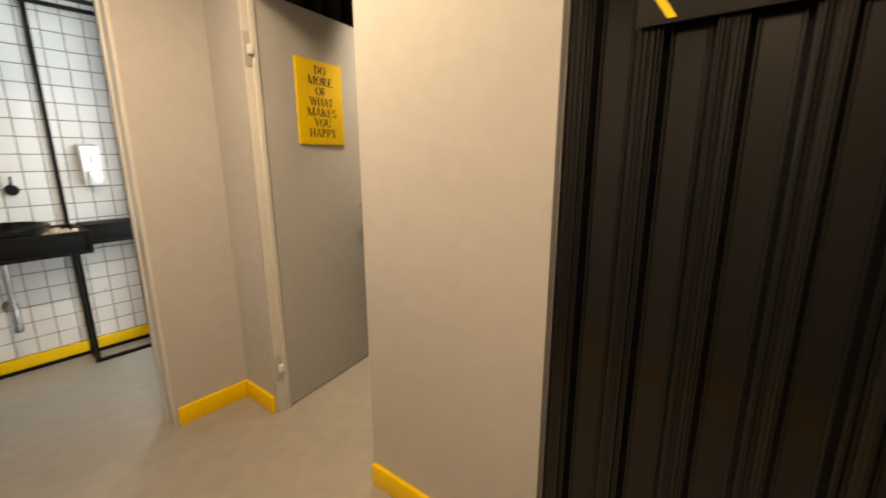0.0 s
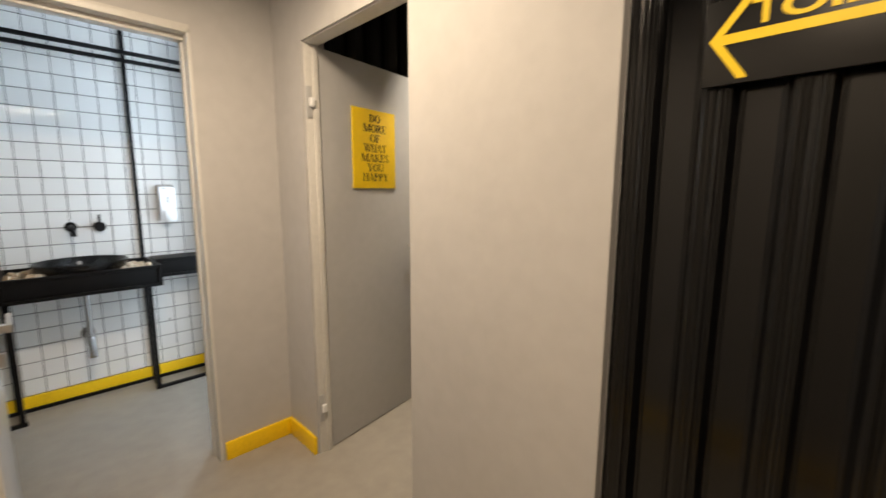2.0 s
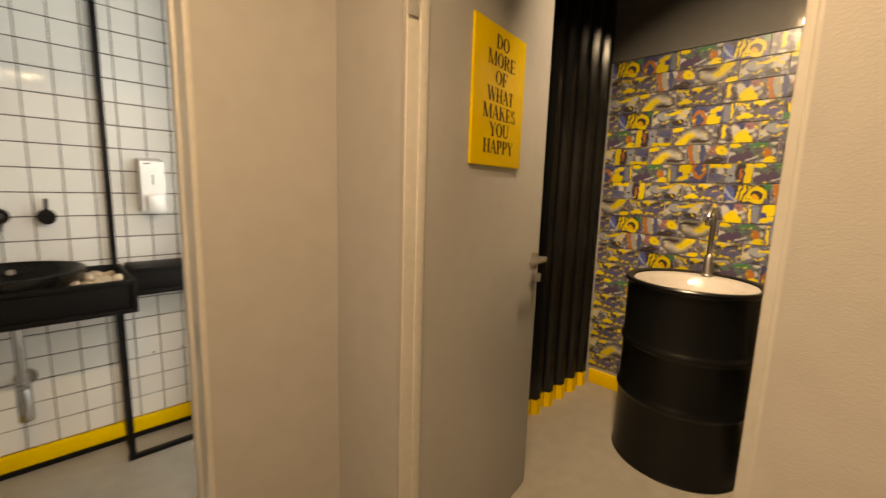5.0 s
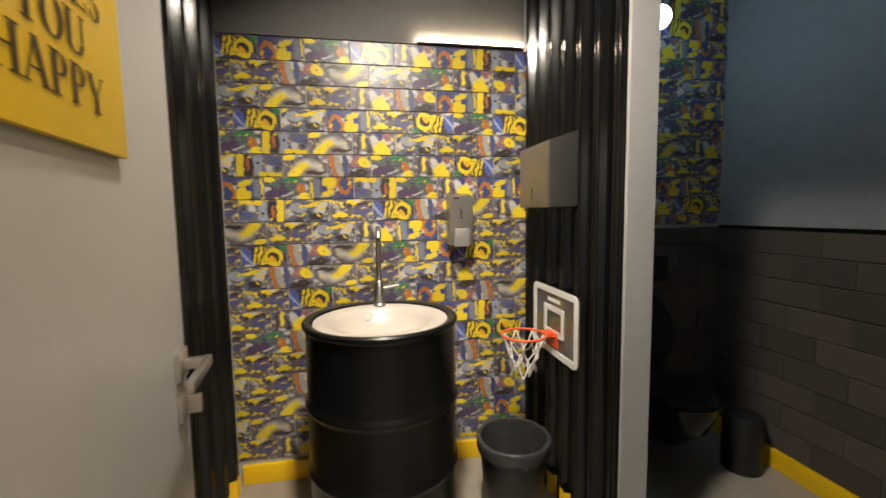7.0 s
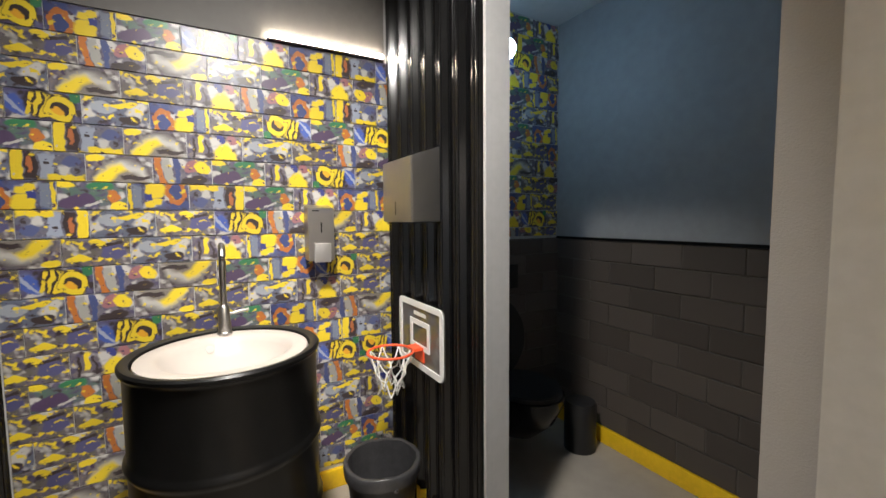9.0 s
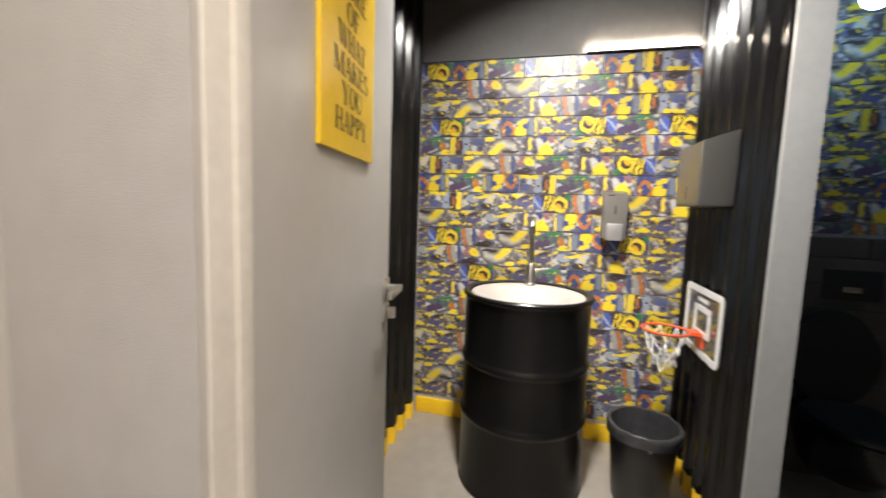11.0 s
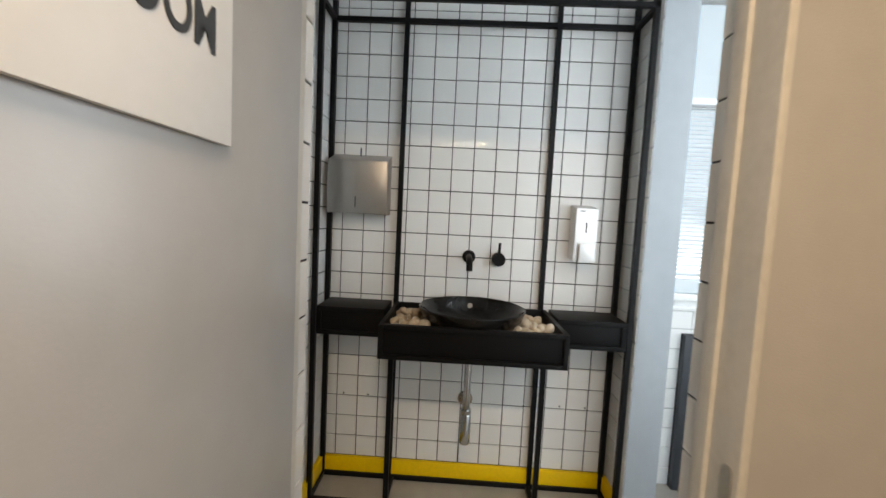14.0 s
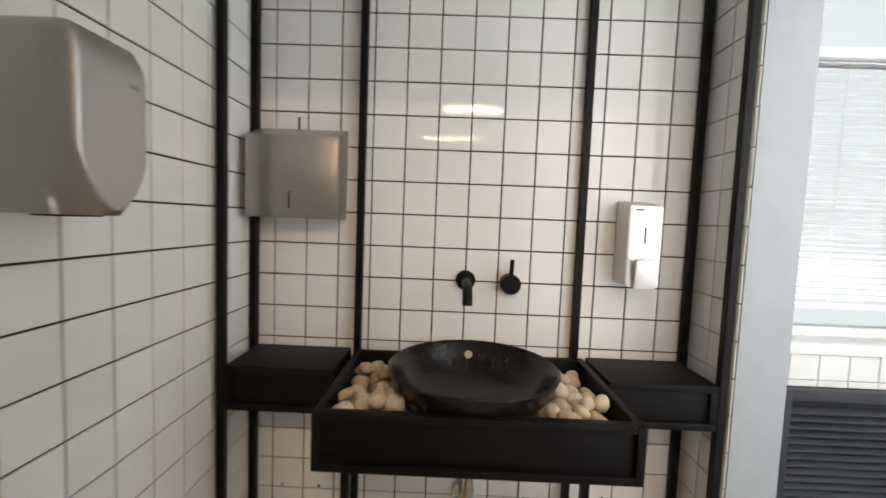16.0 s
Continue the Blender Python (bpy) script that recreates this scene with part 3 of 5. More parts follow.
# arrow sign on the ribbed wall
SM = facing((XE - 0.006, -0.955, 1.535), (0, -1, 0), (0, 0, 1))
sign_3 = thing("arrow_sign", (XE, -1.14, 1.53), "black board with yellow arrow and lettering on ribbed cladding", "sign")
part("board", box((0, 0.385), (-0.002, 0.145), (0.0, 0.008), 0.001, m=SM), mat("black_sign_board", (0.004, 0.004, 0.004), 0.3, noise_scale=8, amount=0.1), sign_3)
arrow = [(0.008, 0.076), (0.055, 0.138), (0.071, 0.138), (0.030, 0.084), (0.366, 0.084), (0.366, 0.067), (0.030, 0.067), (0.071, 0.006), (0.055, 0.006)]
part("arrow", prism(arrow, 0.0012, SM @ Matrix.Translation((0, 0, 0.0084))), SIGN_YELLOW, sign_3, smooth=None)
part("lettering", lettering("T", 0.043, SM @ Matrix.Translation((0.088, 0.1130, 0.0090)), 0.0006, 0.040, 0.0012), SIGN_YELLOW, sign_3, smooth=None)
part("lettering", lettering("OILETS", 0.036, SM @ Matrix.Translation((0.222, 0.1095, 0.0090)), 0.0006, 0.226, 0.0012), SIGN_YELLOW, sign_3, smooth=None)

# ---- lobby west wall: mouldings, plates, tape ----


def moulding(name, y0, y1, z0, z1, w=0.028):
    """Picture-frame moulding of three ridges on the west wall."""
    th = thing(name, (XW, (y0 + y1) / 2, z0), "grey painted picture-frame moulding on the wall", "moulding", "wall mouldings", "structure")
    for a, b, c, d in ((y0, y1, z1 - w, z1), (y0, y1, z0, z0 + w), (y0, y0 + w, z0 + w, z1 - w), (y1 - w, y1, z0 + w, z1 - w)):
        bm = box((XW, XW + 0.006), (a, b), (c, d), 0.001, 1)
        n = 3
        flat = (b - a) > (d - c)
        for i in range(n):
            s = w / n
            if flat:
                add_box(bm, (XW + 0.006, XW + 0.011 + 0.002 * (i % 2)), (a + 0.002, b - 0.002), (c + i * s + 0.0015, c + (i + 1) * s - 0.0015), 0.001, 1)
            else:
                add_box(bm, (XW + 0.006, XW + 0.011 + 0.002 * (i % 2)), (a + i * s + 0.0015, a + (i + 1) * s - 0.0015), (c, d), 0.001, 1)
        part("rail", bm, GREY, th, smooth=None)


moulding("panel_moulding", 0.045, 0.435, 1.335, 2.08)
moulding("panel_moulding", -0.62, 0.003, 0.645, 1.185)
moulding("panel_moulding", 0.235, 0.540, 0.440, 0.955)
plate = thing("number_plate", (XW, 0.38, 1.04), "amber and black enamelled number plate on the grey wall", "plate")
PM = Matrix(((0, 0, 1, XW + 0.0005), (1, 0, 0, 0.235), (0, 1, 0, 1.043), (0, 0, 0, 1)))
part("plate_face", prism(round_rect(0.288, 0.147, 0.012), 0.003, PM), PLATE_ORANGE, plate)
part("header_band", prism(round_rect(0.284, 0.040, 0.010), 0.0012, PM @ Matrix.Translation((0.002, 0.104, 0.003))), INK, plate, "black band with worn writing")
part("lower_edge", box((0.004, 0.284), (0.001, 0.006), (0.003, 0.0042), m=PM), INK, plate)
part("print_bar", box((0.07, 0.23), (0.114, 0.128), (0.0043, 0.005), m=PM), PLATE_ORANGE, plate)
for u in (0.035, 0.085, 0.165, 0.215):
    for (a, b, c, d) in ((0, 0.034, 0.084, 0.089), (0, 0.005, 0.036, 0.089), (0.029, 0.034, 0.036, 0.066), (0, 0.034, 0.036, 0.041)):
        part("print_bar", box((u + a, u + b), (c, d), (0.003, 0.0036), m=PM), INK, plate, smooth=None)
part("print_bar", box((0.135, 0.152), (0.06, 0.066), (0.003, 0.0036), m=PM), INK, plate, smooth=None)
part("print_bar", box((0.08, 0.21), (0.016, 0.026), (0.003, 0.0034), m=PM), mat("faded_brown_print", (0.35, 0.13, 0.02), 0.6), plate, smooth=None)
warn = thing("warning_plate", (XW, 0.24, 1.68), "yellow warning plate with black hazard border on the grey wall", "sign")
WP = Matrix(((0, 0, 1, XW + 0.0005), (1, 0, 0, 0.158), (0, 1, 0, 1.680), (0, 0, 0, 1)))
part("plate_face", box((0, 0.165), (0, 0.235), (0, 0.003), 0.001, m=WP), INK, warn)
part("yellow_field", box((0.014, 0.151), (0.014, 0.221), (0.003, 0.0042), m=WP), SIGN_YELLOW, warn)
for i in range(7):
    part("hazard_stripe", box((0.006 + 0.023 * i, 0.017 + 0.023 * i), (0.002, 0.013), (0.003, 0.0038), m=WP), SIGN_YELLOW, warn, smooth=None)
for i in range(9):
    for u in (0.002, 0.152):
        part("hazard_stripe", box((u, u + 0.011), (0.016 + 0.024 * i, 0.027 + 0.024 * i), (0.003, 0.0038), m=WP), SIGN_YELLOW, warn, smooth=None)
for i in range(6):
    part("print_bar", box((0.022, 0.143 - 0.01 * (i % 3)), (0.03 + 0.031 * i, 0.043 + 0.031 * i), (0.0042, 0.0048), m=WP), mat("dark_olive_print", (0.25, 0.16, 0.01), 0.6), warn, smooth=None)
for a, b, c, d in ((0.038, 0.082, 0.50, 0.915), (0.465, 0.66, 0.848, 0.882)):
    tp = thing("tape_strip", (XW, (a + b) / 2, c), "strip of yellow tape stuck on the grey wall", "tape", "yellow tape strips")
    part("tape", box((XW + 0.0005, XW + 0.0025), (a, b), (c, d), 0.0005, 1), YELLOW, tp, smooth=None)

# ---- washroom: black steel rack, basin tray, fittings ----
P = 0.022  # bar thickness
rack = thing("basin_rack", (1.49, 2.15, 0), "tall black steel frame holding shelves and the basin tray", "rack")


def bar(x, y, z, name="bar"):
    part(name, box(x, y, z, 0.0015, 1), BLACK_STEEL, rack, smooth=None)


FY, BY = 2.052, 2.262  # front and back planes of the rack
for x in (0.822, 2.162):
    bar((x - P / 2, x + P / 2), (FY - P / 2, FY + P / 2), (0, 2.62), "post")
for x in (0.815, 2.168):
    bar((x - P / 2, x + P / 2), (BY - P, BY), (0, 2.62), "post")
for x in (1.146, 1.828):
    bar((x - P / 2, x + P / 2), (BY - P, BY), (0, 2.62), "post")
    bar((x - 0.012 - P / 2 + (0.03 if x < 1.4 else 0), x - 0.012 + P / 2 + (0.03 if x < 1.4 else 0)), (FY - P / 2, FY + P / 2), (0, 0.77), "leg")
for z in (2.155,):
    bar((0.811, 2.173), (FY - P / 2, FY + P / 2), (z, z + P), "cross_bar")
    bar((0.804, 2.179), (BY - P - 0.001, BY - 0.001), (z, z + P), "cross_bar")
    for x in (0.815, 2.168):
        bar((x - P / 2, x + P / 2), (FY + P / 2, BY - P), (z, z + P), "side_bar")
bar((0.804, 2.179), (BY - P - 0.001, BY - 0.001), (0.0, P), "floor_bar")
for a, b in ((0.811, 1.182), (1.80, 2.173)):
    bar((a, b), (FY - P / 2 - 0.001, FY + P / 2 - 0.001), (0.0, P), "floor_bar")
for x in (0.818, 1.160, 1.822, 2.166):
    bar((x - P / 2, x + P / 2), (FY + P / 2, BY - P), (0.0, P), "floor_bar")
for x in (0.818, 2.166):
    bar((x - P / 2, x + P / 2), (FY + P / 2, BY - P), (0.765, 0.765 + P), "side_bar")


def shelf_box(x0, x1):
    sh = thing("shelf_box", ((x0 + x1) / 2, 2.15, 0.765), "black boxed shelf with a recessed panel front", "shelf", "shelf boxes")
    part("top", box((x0, x1), (2.042, 2.240), (0.868, 0.888), 0.002), BLACK_WOOD, sh)
    part("bottom", box((x0, x1), (2.042, 2.240), (0.765, 0.785), 0.002), BLACK_WOOD, sh)
    part("front_panel", box((x0 + 0.02, x1 - 0.02), (2.052, 2.066), (0.785, 0.868), 0.001), BLACK_WOOD, sh)
    for x in (x0, x1 - 0.02):
        part("end_panel", box((x, x + 0.02), (2.042, 2.240), (0.785, 0.868), 0.001), BLACK_WOOD, sh)


shelf_box(0.836, 1.128)
shelf_box(1.862, 2.150)

tray = thing("basin_tray", (1.49, 2.02, 0.755), "black wooden tray box holding pebbles and the basin", "tray")
TX0, TX1, TY0, TY1, TZ0, TZ1 = 1.148, 1.850, 1.808, 2.238, 0.755, 0.885
part("floor_board", box((TX0 + 0.018, TX1 - 0.018), (TY0 + 0.018, TY1 - 0.018), (0.775, 0.792), 0.001), BLACK_WOOD, tray)
part("side_board", box((TX0, TX0 + 0.018), (TY0, TY1), (TZ0, TZ1), 0.002), BLACK_WOOD, tray)
part("side_board", box((TX1 - 0.018, TX1), (TY0, TY1), (TZ0, TZ1), 0.002), BLACK_WOOD, tray)
part("back_board", box((TX0 + 0.018, TX1 - 0.018), (TY1 - 0.018, TY1), (TZ0, TZ1), 0.001), BLACK_WOOD, tray)
part("front_board", box((TX0 + 0.018, TX1 - 0.018), (TY0 + 0.012, TY0 + 0.026), (TZ0 + 0.018, TZ1 - 0.018), 0.001), BLACK_WOOD, tray)
part("front_rail", box((TX0 + 0.018, TX1 - 0.018), (TY0, TY0 + 0.026), (TZ1 - 0.018, TZ1), 0.002), BLACK_WOOD, tray)
part("front_rail", box((TX0 + 0.018, TX1 - 0.018), (TY0, TY0 + 0.026), (TZ0, TZ0 + 0.018), 0.002), BLACK_WOOD, tray)

BX, BYC, R = 1.498, 2.025, 0.222
basin = thing("vessel_basin", (BX, BYC, 0.792), "round black ceramic vessel basin", "basin")
part("bowl", lathe([(0, 0), (0.085, 0), (0.11, 0.008), (0.17, 0.045), (0.208, 0.095), (0.219, 0.124), (0.221, 0.131), (0.217, 0.135), (0.211, 0.131), (0.198, 0.098), (0.16, 0.055), (0.10, 0.03), (0.03, 0.024), (0, 0.024)], (BX, BYC, 0.792), 72), BLACK_GLAZE, basin, smooth=40)
part("drain", lathe([(0, 0.0), (0.021, 0.0), (0.021, 0.003), (0.016, 0.006), (0, 0.006)], (BX, BYC, 0.8165), 24), CHROME, basin)
part("overflow_ring", prism([(0.012 * math.cos(a), 0.012 * math.sin(a)) for a in (i * math.pi / 10 for i in range(20))], 0.003, facing((BX - 0.002, BYC + 0.1915, 0.889), (1, 0, 0), (0, 0.4, 1)), 0.001), mat("dull_chrome", (0.22, 0.22, 0.22), 0.5, metal=1.0, noise_scale=15, amount=0.05), basin, "round chrome overflow ring")

# pebbles on both sides of the basin
stones = []
for k in range(6):
    bm = bmesh.new()
    bmesh.ops.create_icosphere(bm, subdivisions=3, radius=1)
    for v in bm.verts:
        d = noise.noise(v.co * 0.9 + Vector((k * 7.3, 1.1, 0))) * 0.28 + noise.noise(v.co * 2.3 + Vector((0, k * 3.7, 2))) * 0.08
        v.co = Vector((v.co.x * (1.0 + 0.25 * (k % 3 == 0)), v.co.y * 0.85, v.co.z * (0.68 + 0.06 * (k % 3)))) * (1 + d)
    me = bpy.data.meshes.new("pebble")
    bm.to_mesh(me)
    bm.free()
    me.materials.append(PEBBLES[k % 5])
    for p in me.polygons:
        p.use_smooth = True
    stones.append(me)
random.seed(5)
laid = []
for side in (-1, 1):
    for layer, zc, count in ((0, 0.806, 34), (1, 0.828, 34), (2, 0.850, 24), (3, 0.872, 7)):
        tries = 0
        while count and tries < 1200:
            tries += 1
            r = random.uniform(0.019, 0.030)
            x = random.uniform(TX0 + 0.018 + r, BX - 0.10) if side < 0 else random.uniform(BX + 0.10, TX1 - 0.018 - r)
            y = random.uniform(TY0 + 0.027 + r, TY1 - 0.02 - r)
            clear = 0.10 + 0.12 * min(1.0, max(0, (zc + 0.012 - 0.80) / 0.115)) ** 0.6 + r * 0.75
            if math.hypot(x - BX, y - BYC) < clear or (layer == 3 and math.hypot(x - BX, y - BYC) > 0.33):
                continue
            if any((Vector((x, y, zc)) - q).length < (r + s) * 0.74 for q, s in laid):
                continue
            laid.append((Vector((x, y, zc)), r))
            count -= 1
            ob = new("pebble", stones[random.randrange(6)])
            ob.matrix_basis = pose(x, y, zc, random.uniform(-30, 30), random.uniform(-30, 30), random.uniform(0, 360)) @ Matrix.Diagonal((r, r, r, 1))
            tagged(ob, "smooth beige river pebble lying in the black tray", "pebble", "pebbles in the basin tray")


def disc(r, depth, m, steps=32, bevel=0.002):
    return prism([(r * math.cos(a), r * math.sin(a)) for a in (2 * math.pi * i / steps for i in range(steps))], depth, m, bevel)


spout = thing("wall_spout", (1.48, YT, 1.11), "matt black wall-mounted basin spout", "tap")
part("rosette", disc(0.031, 0.009, facing((1.480, YT - 0.001, 1.112), (1, 0, 0), (0, 0, 1)) ), BLACK_STEEL, spout)
part("spout", tube([(1.480, YT - 0.006, 1.112), (1.480, YT - 0.10, 1.112), (1.480, YT - 0.150, 1.106), (1.480, YT - 0.172, 1.088), (1.480, YT - 0.178, 1.066)], 0.0140, 16), BLACK_STEEL, spout, smooth=50)
mixer = thing("wall_mixer", (1.62, YT, 1.11), "matt black single-lever mixer on the tiled wall", "tap")
part("body", disc(0.031, 0.042, facing((1.618, YT - 0.001, 1.108), (1, 0, 0), (0, 0, 1))), BLACK_STEEL, mixer)
part("lever", tube([(1.618, YT - 0.032, 1.118), (1.620, YT - 0.034, 1.185)], 0.0065, 12), BLACK_STEEL, mixer, smooth=50)

for hx, hz in ((0.904, 0.409), (1.025, 0.408), (1.955, 0.412), (2.076, 0.411)):
    hole = thing("screw_hole", (hx, YT, hz), "small dark empty screw hole in a white tile", "screw hole", "screw holes")
    part("plug", disc(0.0045, 0.0012, facing((hx, YT - 0.0002, hz), (1, 0, 0), (0, 0, 1)), 12, 0.0004), INK, hole)

trap = thing("drain_pipe", (1.498, 2.05, 0.33), "chrome bottle trap with wall pipe under the basin", "pipe")
part("pipe", lathe([(0, 0), (0.0155, 0), (0.0155, 0.45), (0, 0.45)], (1.498, 2.05, 0.325), 24), CHROME, trap)
part("bottle", lathe([(0, 0), (0.020, 0), (0.0235, 0.004), (0.0235, 0.125), (0.020, 0.132), (0.0235, 0.136), (0.0235, 0.152), (0, 0.152)], (1.498, 2.05, 0.320), 28), CHROME, trap)
part("wall_pipe", tube([(1.498, 2.05, 0.425), (1.500, YT - 0.002, 0.425)], 0.014, 16), CHROME, trap, smooth=50)
part("rosette", disc(0.036, 0.012, facing((1.500, YT - 0.001, 0.425), (1, 0, 0), (0, 0, 1)), bevel=0.004), CHROME, trap)


def towel_dispenser(m, w, h, d, name="towel_dispenser"):
    """Folded-sheet towel box with a sloping top; m: x along the wall, y up, z out of the wall."""
    th = thing(name, tuple(m.translation), "brushed steel paper towel dispenser with a small window slot", "dispenser", "towel dispensers")
    side = [(0, 0), (d, 0), (d, h * 0.86), (0, h)]
    bm = prism(side, w, m @ Matrix(((0, 0, 1, 0), (0, 1, 0, 0), (1, 0, 0, 0), (0, 0, 0, 1))))
    bmesh.ops.bevel(bm, geom=list(bm.edges), offset=0.003, segments=2, affect="EDGES")
    part("case", bm, STEEL, th)
    part("front_door", box((0.004, w - 0.004), (0.004, h * 0.85), (d, d + 0.003), 0.001, m=m), STEEL, th)
    part("window_slot", box((w * 0.47, w * 0.485), (h * 0.10, h * 0.28), (d + 0.003, d + 0.0042), m=m), INK, th, "dark level-window slot")
    return th


td = towel_dispenser(facing((0.826, YT, 1.288), (1, 0, 0), (0, 0, 1)), 0.272, 0.275, 0.105)
part("key", box((0.132, 0.138), (0.262, 0.300), (0.045, 0.052), 0.002, m=facing((0.826, YT, 1.288), (1, 0, 0), (0, 0, 1))), mat("dark_blue_key", (0.02, 0.02, 0.06), 0.4), td, "small dark key in the lock")
towel_dispenser(facing((3.930, YS + 0.003, 1.295), (-1, 0, 0), (0, 0, 1)), 0.285, 0.285, 0.120)


def soap_dispenser(m, w, h, d, steel):
    th = thing("soap_dispenser", tuple(m.translation), "brushed steel wall soap dispenser with push lever", "dispenser", "soap dispensers")
    side = [(0, 0), (d, 0), (d, h * 0.93), (0, h)]
    bm = prism(side, w, m @ Matrix(((0, 0, 1, 0), (0, 1, 0, 0), (1, 0, 0, 0), (0, 0, 0, 1))))
    bmesh.ops.bevel(bm, geom=list(bm.edges), offset=0.003, segments=2, affect="EDGES")
    part("case", bm, steel, th)
    part("window_slot", box((w * 0.47, w * 0.52), (h * 0.50, h * 0.68), (d, d + 0.001), m=m), INK, th, "dark level-window slot")
    part("push_lever", box((w * 0.18, w * 0.82), (0.006, h * 0.36), (d + 0.001, d + 0.016), 0.003, m=m @ pose(0, 0, 0, 6, 0, 0)), mat("pale_steel_lever", (0.72, 0.71, 0.70), 0.35, metal=0.8, noise_scale=10, amount=0.03), th, "pale push lever")
    part("maker_mark", box((w * 0.16, w * 0.42), (h * 0.875, h * 0.895), (d, d + 0.0006), m=m), INK, th)


soap_dispenser(facing((1.940, YT, 1.128), (1, 0, 0), (0, 0, 1)), 0.096, 0.250, 0.100, PALE_STEEL)
soap_dispenser(facing((XG - 0.001, 0.022, 1.125), (0, -1, 0), (0, 0, 1)), 0.112, 0.250, 0.100, STEEL)

# hand dryer on the west wall: rounded box with a scooped chin
dryer = thing("hand_dryer", (XT, 1.56, 1.27), "brushed steel hand dryer with a rounded front", "hand dryer")
bm = bmesh.new()
nz, ny = 64, 56
grid = []
y0, y1, z0, z1 = 1.495, 1.632, 1.285, 1.534
for i in range(nz + 1):
    v = i / nz
    row = []
    for j in range(ny + 1):
        u = j / ny
        z = z0 + v * (z1 - z0)
        edge = (1 - abs(2 * u - 1) ** 18) * (1 - max(0, (v - 0.80) / 0.20) ** 2 * 0.6)
        below = min(1.0, max(0.0, 0.03 + 0.40 * abs(2 * u - 1) ** 2 - v) * 5.0)
        chin = 0.042 * below
        d = 0.115 + 0.03 * edge - chin
        ins = 0.012 * (abs(2 * v - 1) ** 8) * (1 if u < 0.5 else -1) * (abs(2 * u - 1) ** 4)
        row.append(bm.verts.new((XT + d, y0 + u * (y1 - y0) + ins, z)))
    grid.append(row)
for i in range(nz):
    for j in range(ny):
        bm.faces.new((grid[i][j], grid[i][j + 1], grid[i + 1][j + 1], grid[i + 1][j]))
rim = grid[0] + [r[-1] for r in grid[1:]] + grid[-1][-2::-1] + [r[0] for r in grid[-2:0:-1]]
back = [bm.verts.new((XT + 0.001, v.co.y, v.co.z)) for v in rim]
for i in range(len(rim)):
    k = (i + 1) % len(rim)
    bm.faces.new((rim[i], back[i], back[k], rim[k]))
bm.faces.new(back)
part("case", bm, STEEL, dryer, smooth=35)
part("air_slot", box((XT + 0.05, XT + 0.095), (1.530, 1.597), (z0 - 0.003, z0 + 0.001)), INK, dryer, "dark air outlet")
part("maker_mark", box((XT + 0.1435, XT + 0.1455), (1.588, 1.606), (1.472, 1.479)), mat("grey_print", (0.25, 0.25, 0.25), 0.4), dryer)

# window, blind, grille
win = thing("window_1", (2.96, 2.55, WB), "white framed window with a lowered venetian blind", "window", "", "structure")
fr = part("window_frame", boxes(((WL, WL + 0.05), (2.53, 2.59), (WB, WT)), ((WR - 0.05, WR), (2.53, 2.59), (WB, WT)), ((WL + 0.05, WR - 0.05), (2.53, 2.59), (WB, WB + 0.05)), ((WL + 0.05, WR - 0.05), (2.53, 2.59), (WT - 0.05, WT)), ((WL + 0.05, WR - 0.05), (2.53, 2.59), (1.92, 1.96))), WHITE_PLASTIC, win, smooth=None)
for za, zb in ((WB + 0.05, 1.92), (1.96, WT - 0.05)):
    pane = part("pane", box((WL + 0.05, WR - 0.05), (2.558, 2.564), (za, zb)), GLASS, win, "clear glass pane", smooth=None)
    pane.visible_shadow = False
part("window_sill", box((WL, WR), (2.352, 2.53), (WB - 0.006, WB + 0.016), 0.004), WHITE_PLASTIC, win)
blind = thing("venetian_blind", (2.96, 2.47, 0.93), "white venetian blind with fine horizontal slats", "blind")
part("head_rail", box((WL + 0.01, WR - 0.01), (2.44, 2.48), (1.905, 1.940), 0.003), BLIND, blind)
slat = bmesh.new()
prof = [(-0.0125, 0.0), (-0.006, 0.0022), (0.0, 0.003), (0.006, 0.0022), (0.0125, 0.0)]
rows_ = [[slat.verts.new((x, py, pz)) for py, pz in prof] for x in (0, WR - WL - 0.03)]
for i in range(4):
    slat.faces.new((rows_[0][i], rows_[0][i + 1], rows_[1][i + 1], rows_[1][i]))
geom = bmesh.ops.extrude_face_region(slat, geom=list(slat.faces))["geom"]
for v in (g for g in geom if isinstance(g, bmesh.types.BMVert)):
    v.co.z -= 0.0006
slat_me = bpy.data.meshes.new("slat")
slat.to_mesh(slat_me)
slat.free()
slat_me.materials.append(BLIND)
z = 1.893
while z > 1.06:
    ob = new("slat", slat_me)
    ob.parent, ob.matrix_parent_inverse = blind, Matrix.Translation(-blind.location)
    ob.matrix_basis = pose(WL + 0.015, 2.46, z, 24, 0, 0)
    z -= 0.0215
part("bottom_rail", box((WL + 0.012, WR - 0.012), (2.448, 2.472), (1.035, 1.050), 0.002), BLIND, blind)
for x in (WL + 0.35, WR - 0.3):
    part("ladder_cord", tube([(x, 2.447, 1.04), (x, 2.447, 1.90)], 0.0012, 6), NET, blind)
backdrop = bmesh.new()
add_box(backdrop, (-90, 90), (70, 70.2), (-40, 80))
structure("backdrop", backdrop, glow("overcast_sky", (0.64, 0.84, 1.0), 0.5), "bright pale overcast sky beyond the window", "backdrop")

